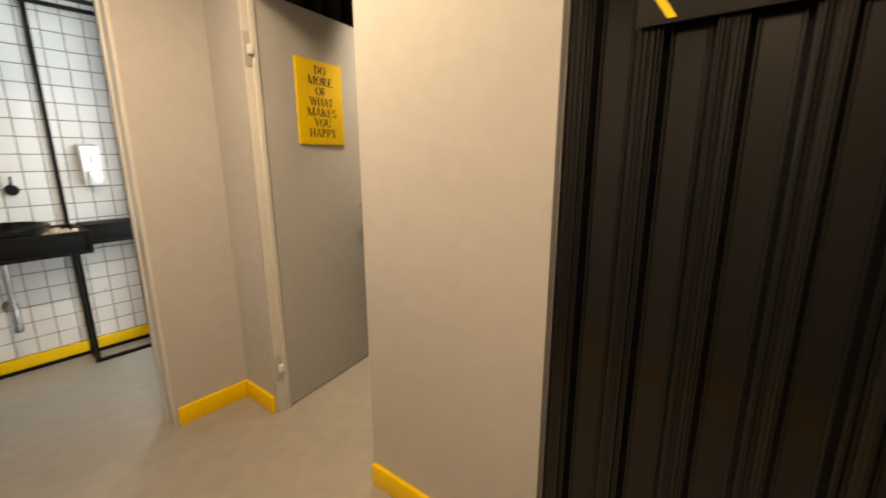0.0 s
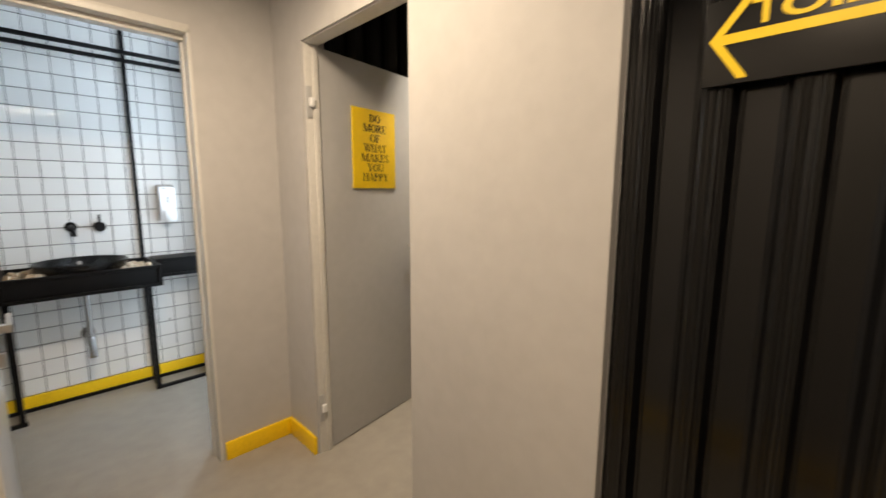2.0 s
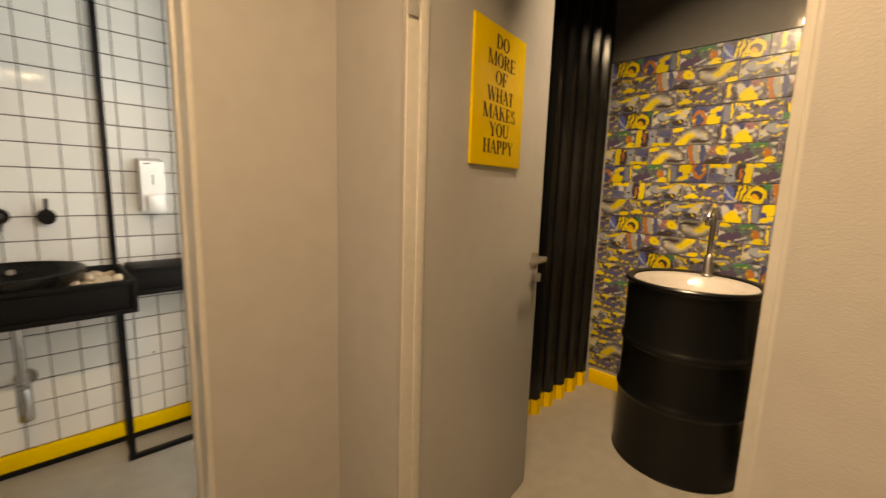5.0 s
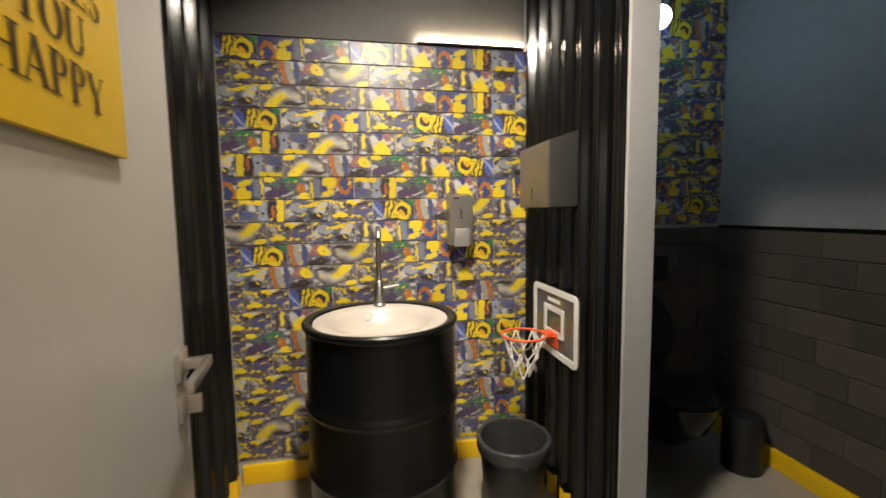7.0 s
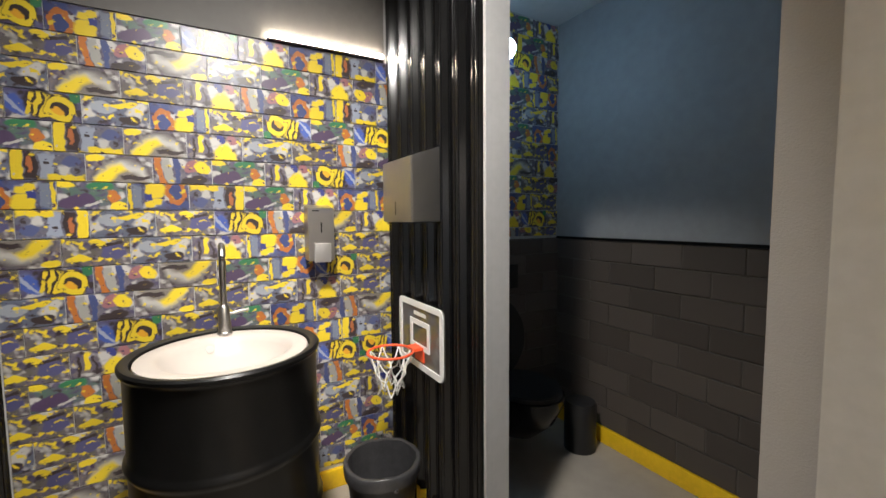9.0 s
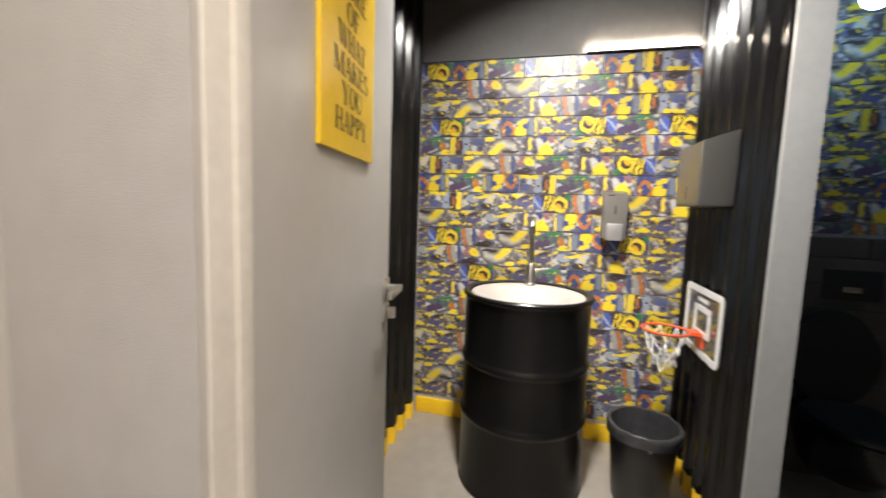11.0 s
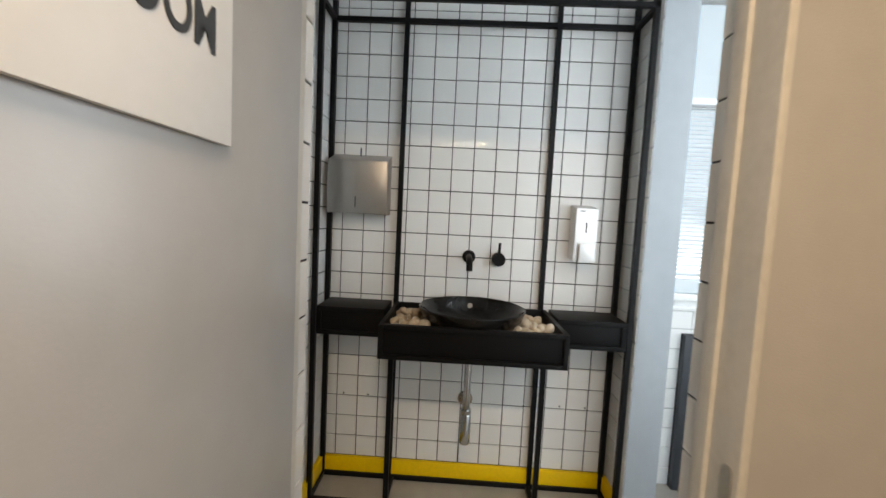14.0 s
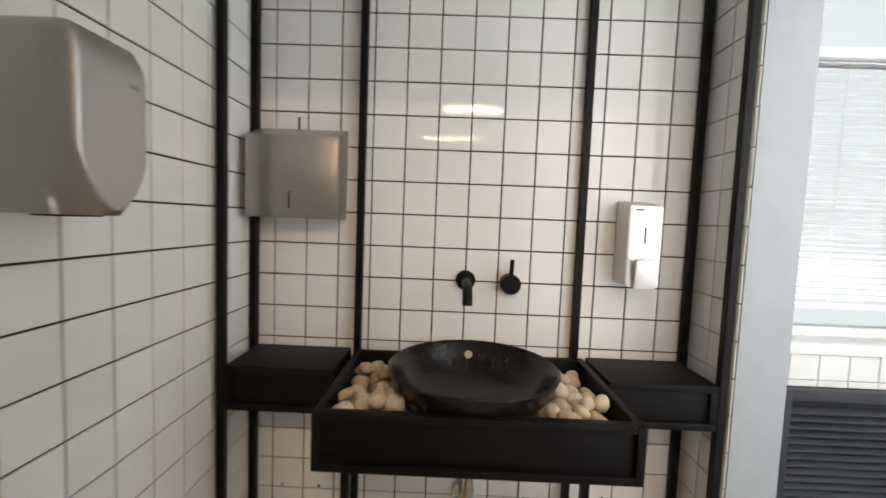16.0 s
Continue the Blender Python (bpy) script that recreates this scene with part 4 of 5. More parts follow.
grille = thing("louvre_cabinet", (2.9, 2.36, 0), "dark blue-grey louvred cabinet front under the window", "cabinet")
GX0, GX1, GZ1 = 2.545, 3.28, 0.782
# thin backing slab; the shade between the louvres is put into its near-black colour
part("louvre_backing", box((GX0, GX1), (2.345, 2.365), (0.0, GZ1), 0.0), mat("inside_shade_black", (0.008, 0.009, 0.011), 0.7), grille)
for a, b, c, d in ((GX0, GX0 + 0.035, 0.0, GZ1), (GX1 - 0.035, GX1, 0.0, GZ1), (GX0 + 0.035, GX1 - 0.035, GZ1 - 0.035, GZ1), (GX0 + 0.035, GX1 - 0.035, 0.0, 0.06)):
    part("frame_rail", box((a, b), (2.318, 2.345), (c, d), 0.002), GRILLE, grille)
z = 0.085
while z < GZ1 - 0.05:
    part("louvre", box((GX0 + 0.035, GX1 - 0.035), (-0.013, 0.013), (-0.0025, 0.0025), 0.001, 1, m=Matrix.Translation((0, 2.331, z)) @ pose(0, 0, 0, 38, 0, 0)), GRILLE, grille, smooth=None)
    z += 0.026

# ---- basin room: drum basin, tap, bin, hoop, light ----
DX, DY = 3.775, 0.362
drum = thing("drum_basin", (DX, DY, 0), "black steel oil drum used as a washbasin stand", "washbasin")
part("drum_body", lathe([(0, 0.004), (0.272, 0.004), (0.283, 0.0), (0.287, 0.008), (0.280, 0.020), (0.280, 0.315), (0.283, 0.325), (0.290, 0.336), (0.290, 0.344), (0.283, 0.355), (0.280, 0.365), (0.280, 0.565), (0.283, 0.575), (0.290, 0.586), (0.290, 0.594), (0.283, 0.605),
                         (0.280, 0.615), (0.280, 0.855), (0.284, 0.866), (0.291, 0.872), (0.292, 0.882), (0.286, 0.889), (0.274, 0.889), (0.262, 0.884), (0.258, 0.872), (0.256, 0.74), (0, 0.74)], (DX, DY, 0), 96), DRUM_BLACK, drum, smooth=40)
part("basin", lathe([(0.252, 0.80), (0.256, 0.868), (0.253, 0.877), (0.245, 0.879), (0.208, 0.876), (0.196, 0.870), (0.186, 0.852), (0.165, 0.815), (0.12, 0.790), (0.03, 0.780), (0, 0.780)], (DX, DY, 0.0015), 96), WHITE_CERAMIC, drum, "white ceramic inset basin", smooth=40)
part("overflow", disc(0.014, 0.003, facing((DX + 0.169, DY + 0.052, 0.842), (0.28, -1, 0), (0.5, 0.14, 1)) , 20, 0.001), SATIN, drum, "round chrome overflow")
part("drain", lathe([(0, 0), (0.024, 0), (0.022, 0.004), (0, 0.005)], (DX, DY, 0.780), 24), CHROME, drum)
tap = thing("basin_tap", (DX + 0.245, DY, 0.885), "tall brushed steel swan-neck tap on the drum basin", "tap")
TXX = DX + 0.226
arc = [(TXX, DY, 0.90), (TXX, DY, 1.165)] + [(TXX - 0.052 + 0.052 * math.cos(a), DY - 0.0, 1.165 + 0.052 * math.sin(a)) for a in (math.pi * i / 12 for i in range(1, 13))] + [(TXX - 0.104, DY, 1.140)]
part("spout", tube(arc, 0.0115, 16), STEEL, tap, smooth=50)
part("body", lathe([(0, 0), (0.027, 0), (0.027, 0.006), (0.022, 0.012), (0.0195, 0.10), (0.0125, 0.112), (0, 0.112)], (TXX, DY, 0.879), 28), STEEL, tap)
part("lever", tube([(TXX, DY - 0.018, 0.955), (TXX, DY - 0.035, 0.957), (TXX - 0.004, DY - 0.085, 0.966)], 0.0065, 12), STEEL, tap, smooth=50)

wb = thing("waste_bin", (3.755, -0.165, 0), "black plastic waste bin with a folded-over grey liner", "bin")
part("bucket", lathe([(0, 0), (0.108, 0), (0.112, 0.006), (0.142, 0.335), (0.149, 0.338), (0.149, 0.346), (0.139, 0.346), (0.108, 0.012), (0, 0.010)], (3.765, -0.168, 0), 48), BLACK_PLASTIC, wb)
bm = lathe([(0.151, 0.302), (0.1535, 0.33), (0.1535, 0.350), (0.148, 0.354), (0.136, 0.351), (0.129, 0.28), (0.110, 0.12), (0.09, 0.06), (0, 0.05)], (3.765, -0.168, 0), 64)
for v in bm.verts:
    q = Vector((v.co.x - 3.765, v.co.y + 0.168, 0))
    a = math.atan2(q.y, q.x)
    v.co.z += 0.002 * math.sin(5 * a) + 0.0015 * math.sin(13 * a + 1)
    v.co += q * (0.003 * math.sin(17 * a) + 0.002 * math.sin(29 * a))
part("liner", bm, BAG, wb, "crinkled grey bin liner", smooth=60)
part("liner_knot", tube([(3.638, -0.175, 0.318), (3.622, -0.168, 0.305), (3.612, -0.162, 0.298)], 0.008, 8), BAG, wb, smooth=60)

hoop = thing("basketball_hoop", (3.82, YS, 0.66), "mini basketball hoop with white-edged board on ribbed cladding", "basketball hoop")
HM = facing((4.025, YS + 0.003, 0.664), (-1, 0, 0), (0, 0, 1))
BW, BH = 0.415, 0.290
part("board", prism(round_rect(BW, BH, 0.03), 0.006, HM @ Matrix.Translation((0, 0, 0.004))), PERSPEX, hoop, "smoked clear board", smooth=None)


def band(w, h, r, t, depth, m):
    """Flat rounded-rectangle ring, t wide."""
    bm = bmesh.new()
    o, q = round_rect(w, h, r), round_rect(w - 2 * t, h - 2 * t, max(r - t, 0.002))
    q = [(x + t, y + t) for x, y in q]
    loops = [[bm.verts.new((x, y, z)) for x, y in pts] for pts in (o, q) for z in (0, depth)]
    n = len(o)
    for i in range(n):
        k = (i + 1) % n
        for a, b in ((0, 1), (1, 3), (3, 2), (2, 0)):
            bm.faces.new((loops[a][i], loops[a][k], loops[b][k], loops[b][i]))
    bmesh.ops.transform(bm, matrix=m, verts=bm.verts)
    return bm


part("board_edge", band(BW, BH, 0.03, 0.026, 0.005, HM @ Matrix.Translation((0, 0, 0.0105))), WHITE_PLASTIC, hoop, "white printed border", smooth=None)
part("target_square", band(0.185, 0.125, 0.004, 0.022, 0.004, HM @ Matrix.Translation((0.115, 0.085, 0.0105))), WHITE_PLASTIC, hoop, "white printed target square", smooth=None)
part("maker_mark", box((0.15, 0.265), (0.228, 0.244), (0.0105, 0.012), m=HM), WHITE_PLASTIC, hoop, smooth=None)
part("bracket", boxes(((3.778, 3.858), (YS + 0.012, YS + 0.020), (0.700, 0.765)), ((3.785, 3.851), (YS + 0.02, YS + 0.062), (0.752, 0.765))), ORANGE, hoop, "orange-red steel bracket")
HR, HC = 0.093, (3.818, YS + 0.150, 0.760)
ring = [(HC[0] + HR * math.cos(a), HC[1] + HR * math.sin(a), HC[2]) for a in (2 * math.pi * i / 48 for i in range(48))]
part("ring", tube(ring, 0.0052, 10, closed=True), ORANGE, hoop, "orange-red steel ring", smooth=50)
random.seed(11)
netp = thing("hoop_net", HC, "white knotted cord net hanging from the hoop", "net")
K = 8
levels = [(HR, 0.0), (0.070, -0.062), (0.048, -0.120), (0.044, -0.168)]


def knot(level, i):
    r, dz = levels[level]
    a = 2 * math.pi * (i + 0.5 * (level % 2)) / K
    jx = 0.010 * math.sin(3.1 * i + level * 1.7) * (level > 0)
    return Vector((HC[0] + (r + jx) * math.cos(a), HC[1] + (r + jx) * math.sin(a), HC[2] + dz + 0.012 * math.sin(2.3 * i + level) * (level > 0)))


for i in range(K):
    for lv in range(3):
        for k in (i, i - 1 if lv % 2 == 0 else i + 1):
            a, b = knot(lv, i), knot(lv + 1, k % K)
            mid = (a + b) / 2 + Vector((random.uniform(-0.008, 0.008), random.uniform(-0.008, 0.008), -0.006))
            part("cord", tube([a, mid, b], 0.0031, 6), NET, netp, smooth=50)

strip = thing("led_strip", (XG - 0.03, -0.12, 2.075), "warm white led strip along the top of the printed tiles", "light strip")
part("profile", boxes(((XG - 0.024, XG - 0.002), (-0.372, 0.150), (2.076, 2.080))), SATIN, strip, smooth=None)
part("diffuser", box((XG - 0.026, XG - 0.005), (-0.370, 0.148), (2.080, 2.100), 0.005), LED, strip, "glowing warm diffuser")

# ---- toilet room ----
wc = thing("toilet", (3.95, -1.02, 0), "black wall-hung toilet with its lid raised", "toilet")
bm = bmesh.new()
secs = []
for z, l, w in ((0.10, 0.20, 0.12), (0.16, 0.36, 0.22), (0.26, 0.47, 0.31), (0.36, 0.52, 0.36), (0.405, 0.53, 0.37)):
    ringv = []
    for i in range(32):
        a = 2 * math.pi * i / 32
        cx, cy = math.cos(a), math.sin(a)
        sx = abs(cx) ** 0.8 * (1 if cx > 0 else -1)
        ringv.append(bm.verts.new((XG - 0.006 - l / 2 + (l / 2) * sx, -1.02 + (w / 2) * cy, z)))
    secs.append(ringv)
for a, b in zip(secs, secs[1:]):
    for i in range(32):
        bm.faces.new((a[i], a[(i + 1) % 32], b[(i + 1) % 32], b[i]))
bm.faces.new(secs[0])
bm.faces.new(secs[-1][::-1])
part("bowl", bm, BLACK_GLAZE, wc, smooth=50)
seat = [(0.18 * math.cos(a), 0.22 * math.sin(a)) for a in (2 * math.pi * i / 32 for i in range(32))]
part("seat", prism([(x, y) for x, y in seat], 0.025, facing((XG - 0.30, -1.02, 0.406), (0, 1, 0), (1, 0, 0)) @ pose(0, 0, 0, 180, 0, 0) @ Matrix.Translation((0, 0, 0)), 0.006), BLACK_PLASTIC, wc)
part("lid", prism(seat, 0.02, facing((XG - 0.075, -1.02, 0.625), (0, -1, 0), (0.12, 0, 1)), 0.006), BLACK_PLASTIC, wc, "raised black lid")
fl = thing("flush_plate", (XG, -1.09, 0.9), "black flush plate on the dark wall", "flush plate")
part("plate_face", box((XG - 0.018, XG - 0.008), (-1.215, -0.985), (0.885, 1.030), 0.003), BLACK_PLASTIC, fl)
part("button", box((XG - 0.023, XG - 0.0185), (-1.135, -1.06), (0.925, 0.952), 0.002), CHROME, fl, "small bright button")
tb = thing("toilet_bin", (3.80, -1.40, 0), "small black pedal bin on the toilet floor", "bin")
part("bin_body", lathe([(0, 0), (0.085, 0), (0.088, 0.004), (0.088, 0.25), (0.08, 0.275), (0, 0.285)], (3.85, -1.385, 0), 40), BLACK_PLASTIC, tb)
globe = thing("globe_lamp", (3.87, -0.865, 2.11), "cool white glowing glass globe pendant", "lamp")
part("globe", lathe([(0, -0.05)] + [(0.05 * math.sin(math.pi * i / 16), -0.05 * math.cos(math.pi * i / 16)) for i in range(1, 16)] + [(0, 0.05)], (3.87, -0.865, 2.11), 32), GLOBE, globe, smooth=80)
part("cap", lathe([(0, 0), (0.02, 0), (0.02, 0.04), (0, 0.045)], (3.87, -0.865, 2.155), 20), BLACK_STEEL, globe)
part("cord", tube([(3.87, -0.865, 2.19), (3.87, -0.865, 2.50)], 0.003, 8), BLACK_STEEL, globe)
structure("wall_toilet_half", boxes(((XG - 0.004, XG + 0.006), (YD, YS - 0.092), (0, 1.18))), BRICK_JOINT, "dark tiled half wall behind the toilet", "wall")

# ---- tiles and bricks, piece by piece ----


def tile_mesh(name, w, h, t, c, material):
    """Glazed piece with softened rim: centred face in xy, front at z = t, open at the back."""
    bm = bmesh.new()
    rings = []
    for inset, z in ((0, 0), (0, t - c), (c, t)):
        rings.append([bm.verts.new((sx * (w / 2 - inset), sy * (h / 2 - inset), z)) for sx, sy in ((-1, -1), (1, -1), (1, 1), (-1, 1))])
    for a, b in zip(rings, rings[1:]):
        for i in range(4):
            bm.faces.new((a[i], a[(i + 1) % 4], b[(i + 1) % 4], b[i]))
    bm.faces.new(rings[-1])
    uv = bm.loops.layers.uv.new("face")
    for f in bm.faces:
        for lp in f.loops:
            lp[uv].uv = (lp.vert.co.x / 0.1 + 1, lp.vert.co.y / 0.1 + 0.5)
    me = bpy.data.meshes.new(name)
    bm.to_mesh(me)
    bm.free()
    me.materials.append(material)
    return me


def lay(mesh, m, parent, name):
    ob = new(name, mesh)
    ob.parent = parent
    ob.matrix_basis = m
    return ob


PITCH, Z0 = 0.1015, 0.0935
cache = {}


def square_tiles(parent, origin, right, u_lines, z_lo, z_hi, material=TILE, proud=0.005, first=Z0, pitch=PITCH):
    """Grid of square tiles on a wall; u_lines: joint positions along right, from origin; cut tiles at the ends."""
    z_lines = [first + pitch * k for k in range(0, 26)]
    z_lines = [z_lo] + [z for z in z_lines if z_lo + 0.008 < z < z_hi - 0.008] + [z_hi]
    for u0, u1 in zip(u_lines, u_lines[1:]):
        for v0, v1 in zip(z_lines, z_lines[1:]):
            w, h = round(u1 - u0 - 0.0042, 4), round(v1 - v0 - 0.0042, 4)
            if w < 0.004 or h < 0.004:
                continue
            key = (w, h, material.name)
            if key not in cache:
                cache[key] = tile_mesh("tile", w, h, proud, 0.0012, material)
            place = Vector(origin) + Vector(right) * (u0 + u1) / 2
            m = facing((place.x, place.y, (v0 + v1) / 2), right, (0, 0, 1))
            lay(cache[key], m @ pose(0, 0, 0, random.uniform(-0.12, 0.12), random.uniform(-0.12, 0.12), 0), parent, "tile")


def lines(length, first):
    out = [0.0]
    u = first
    while u < length - 0.008:
        if u > 0.008:
            out.append(u)
        u += PITCH
    return out + [length]


random.seed(21)
OBJ = bpy.data.objects
square_tiles(OBJ["wall_washroom_north"], (XT, YT + 0.005, 0), (1, 0, 0), lines(XC - XT, (1.479 - XT) % PITCH), SK + 0.001, 2.62)
square_tiles(OBJ["wall_washroom_west"], (XT - 0.005, YI, 0), (0, 1, 0), lines(YT - YI, (1.93 - YI) % PITCH), SK + 0.001, 2.62)
square_tiles(OBJ["column"], (XC + 0.005, YT, 0), (0, -1, 0), lines(YT - 2.052, 0.0), SK + 0.001, 2.62)
structure("wall_jamb_joints", boxes(((NL, NL + 0.0025), (1.0305, 1.0815), (0, 2.01)), ((NR - 0.0025, NR), (1.0305, 1.0815), (0, 2.01))), GROUT, "dark joint bed behind the tiles of the doorway sides", "trim")
square_tiles(OBJ["wall_north"], (NL, 1.031, 0), (0, 1, 0), [0, 0.0510], 0.0, 2.01, proud=0.006, first=0.049, pitch=0.1045)
square_tiles(OBJ["wall_north"], (NR, YI + 0.0025, 0), (0, -1, 0), [0, 0.0510], 0.0, 2.01, proud=0.006, first=0.049, pitch=0.1045)
square_tiles(OBJ["wall_window"], (2.33, 2.365, 0), (1, 0, 0), lines(WR + 0.1 - 2.33, 0.06), 0.0, WB - 0.006)

# printed tiles: a handful of motifs, each a procedural print on the piece
YEL, INKY, GRY = (0.82, 0.63, 0.03), (0.05, 0.038, 0.04), (0.17, 0.16, 0.20)
BLU, PUR, ORA, GRN, WHI, PNK, SKY = (0.05, 0.06, 0.24), (0.085, 0.07, 0.13), (0.48, 0.17, 0.04), (0.05, 0.19, 0.09), (0.50, 0.49, 0.47), (0.33, 0.15, 0.17), (0.20, 0.23, 0.31)


def print_mat(name, base, second, shapes, splats=0.60, seed=0.0):
    """Graffiti print: washes of two colours, then hard-edged shapes in order: (kind, x, y, half-width, half-height, turn, colour)."""
    m = bpy.data.materials.new(name)
    m.use_nodes = True
    n, l = m.node_tree.nodes, m.node_tree.links
    b = n["Principled BSDF"]
    b.inputs["Roughness"].default_value = 0.34
    uv = n.new("ShaderNodeUVMap")
    uv.uv_map = "face"
    shift = n.new("ShaderNodeVectorMath")
    shift.operation = "ADD"
    shift.inputs[1].default_value = (seed * 5.1, seed * 3.3, 0)
    l.new(uv.outputs["UV"], shift.inputs[0])
    brush = n.new("ShaderNodeMapping")
    brush.inputs["Scale"].default_value = (0.8, 0.9, 1)
    brush.inputs["Rotation"].default_value = (0, 0, 0.5 * math.sin(seed * 2.4))
    l.new(shift.outputs[0], brush.inputs["Vector"])

    def cloud(scale, detail=3.0):
        t = n.new("ShaderNodeTexNoise")
        t.inputs["Scale"].default_value, t.inputs["Detail"].default_value = scale, detail
        l.new(brush.outputs[0], t.inputs["Vector"])
        return t

    def over(below, fac, colour):
        mix = n.new("ShaderNodeMix")
        mix.data_type = "RGBA"
        l.new(fac, mix.inputs["Factor"])
        if below is None:
            mix.inputs["A"].default_value = (*base, 1)
        else:
            l.new(below, mix.inputs["A"])
        mix.inputs["B"].default_value = (*colour, 1)
        return mix.outputs["Result"]

    def step(src, lo, hi):
        r = n.new("ShaderNodeMapRange")
        r.inputs["From Min"].default_value, r.inputs["From Max"].default_value = lo, hi
        l.new(src, r.inputs["Value"])
        return r.outputs[0]

    wob = cloud(2.3, 3.0)
    off = n.new("ShaderNodeVectorMath")
    off.operation = "SUBTRACT"
    off.inputs[1].default_value = (0.5, 0.5, 0.5)
    l.new(wob.outputs["Color"], off.inputs[0])
    sc = n.new("ShaderNodeVectorMath")
    sc.operation = "SCALE"
    sc.inputs["Scale"].default_value = 0.42
    l.new(off.outputs[0], sc.inputs[0])
    warped = n.new("ShaderNodeVectorMath")
    warped.operation = "ADD"
    l.new(uv.outputs["UV"], warped.inputs[0])
    l.new(sc.outputs[0], warped.inputs[1])

    col = over(None, step(cloud(2.0, 2.0).outputs["Fac"], 0.36, 0.64), second)
    col = over(col, step(cloud(3.4, 2.0).outputs["Fac"], 0.52, 0.66), (0.09, 0.08, 0.15))
    col = over(col, step(cloud(4.3, 2.0).outputs["Fac"], 0.57, 0.66), INKY)
    col = over(col, step(cloud(1.9, 2.0).outputs["Fac"], 0.54, 0.62), (0.56, 0.55, 0.54))
    for kind, x, y, rx, ry, turn, colour in shapes:
        mp = n.new("ShaderNodeMapping")
        mp.vector_type = "TEXTURE"
        mp.inputs["Location"].default_value = (x, y, 0)
        mp.inputs["Rotation"].default_value = (0, 0, radians(turn))
        mp.inputs["Scale"].default_value = (rx, ry, 1)
        l.new(warped.outputs[0], mp.inputs["Vector"])
        flat = n.new("ShaderNodeVectorMath")
        flat.operation = "MULTIPLY"
        flat.inputs[1].default_value = (1, 1, 0)
        l.new(mp.outputs[0], flat.inputs[0])
        if kind == "box":
            ab, sp, mx = n.new("ShaderNodeVectorMath"), n.new("ShaderNodeSeparateXYZ"), n.new("ShaderNodeMath")
            ab.operation, mx.operation = "ABSOLUTE", "MAXIMUM"
            l.new(flat.outputs[0], ab.inputs[0])
            l.new(ab.outputs[0], sp.inputs[0])
            l.new(sp.outputs[0], mx.inputs[0])
            l.new(sp.outputs[1], mx.inputs[1])
            d = mx.outputs[0]
        else:
            ln = n.new("ShaderNodeVectorMath")
            ln.operation = "LENGTH"
            l.new(flat.outputs[0], ln.inputs[0])
            d = ln.outputs["Value"]
            if kind == "ring":
                su, av, ml = n.new("ShaderNodeMath"), n.new("ShaderNodeMath"), n.new("ShaderNodeMath")
                su.operation, av.operation, ml.operation = "SUBTRACT", "ABSOLUTE", "MULTIPLY"
                su.inputs[1].default_value, ml.inputs[1].default_value = 0.80, 4.5
                l.new(d, su.inputs[0])
                l.new(su.outputs[0], av.inputs[0])
                l.new(av.outputs[0], ml.inputs[0])
                d = ml.outputs[0]
        col = over(col, step(d, 1.09, 0.91), colour)
    col = over(col, step(cloud(5.6, 3.0).outputs["Fac"], 0.64, 0.68), (0.07, 0.05, 0.10))
    col = over(col, step(cloud(4.1, 3.0).outputs["Fac"], splats, splats + 0.06), YEL)
    col = over(col, step(cloud(3.0, 4.0).outputs["Fac"], 0.66, 0.69), (0.74, 0.55, 0.03))
    col = over(col, step(cloud(6.7, 3.0).outputs["Fac"], 0.68, 0.74), (0.52, 0.49, 0.47))
    tone = n.new("ShaderNodeObjectInfo")
    var, shade = n.new("ShaderNodeMapRange"), n.new("ShaderNodeMix")
    var.inputs["To Min"].default_value, var.inputs["To Max"].default_value = 0.0, 0.5
    l.new(tone.outputs["Random"], var.inputs["Value"])
    shade.data_type, shade.blend_type = "RGBA", "MULTIPLY"
    l.new(var.outputs[0], shade.inputs["Factor"])
    l.new(col, shade.inputs["A"])
    shade.inputs["B"].default_value = (0.42, 0.40, 0.36, 1)
    col = shade.outputs["Result"]
    l.new(col, b.inputs["Base Color"])
    return m


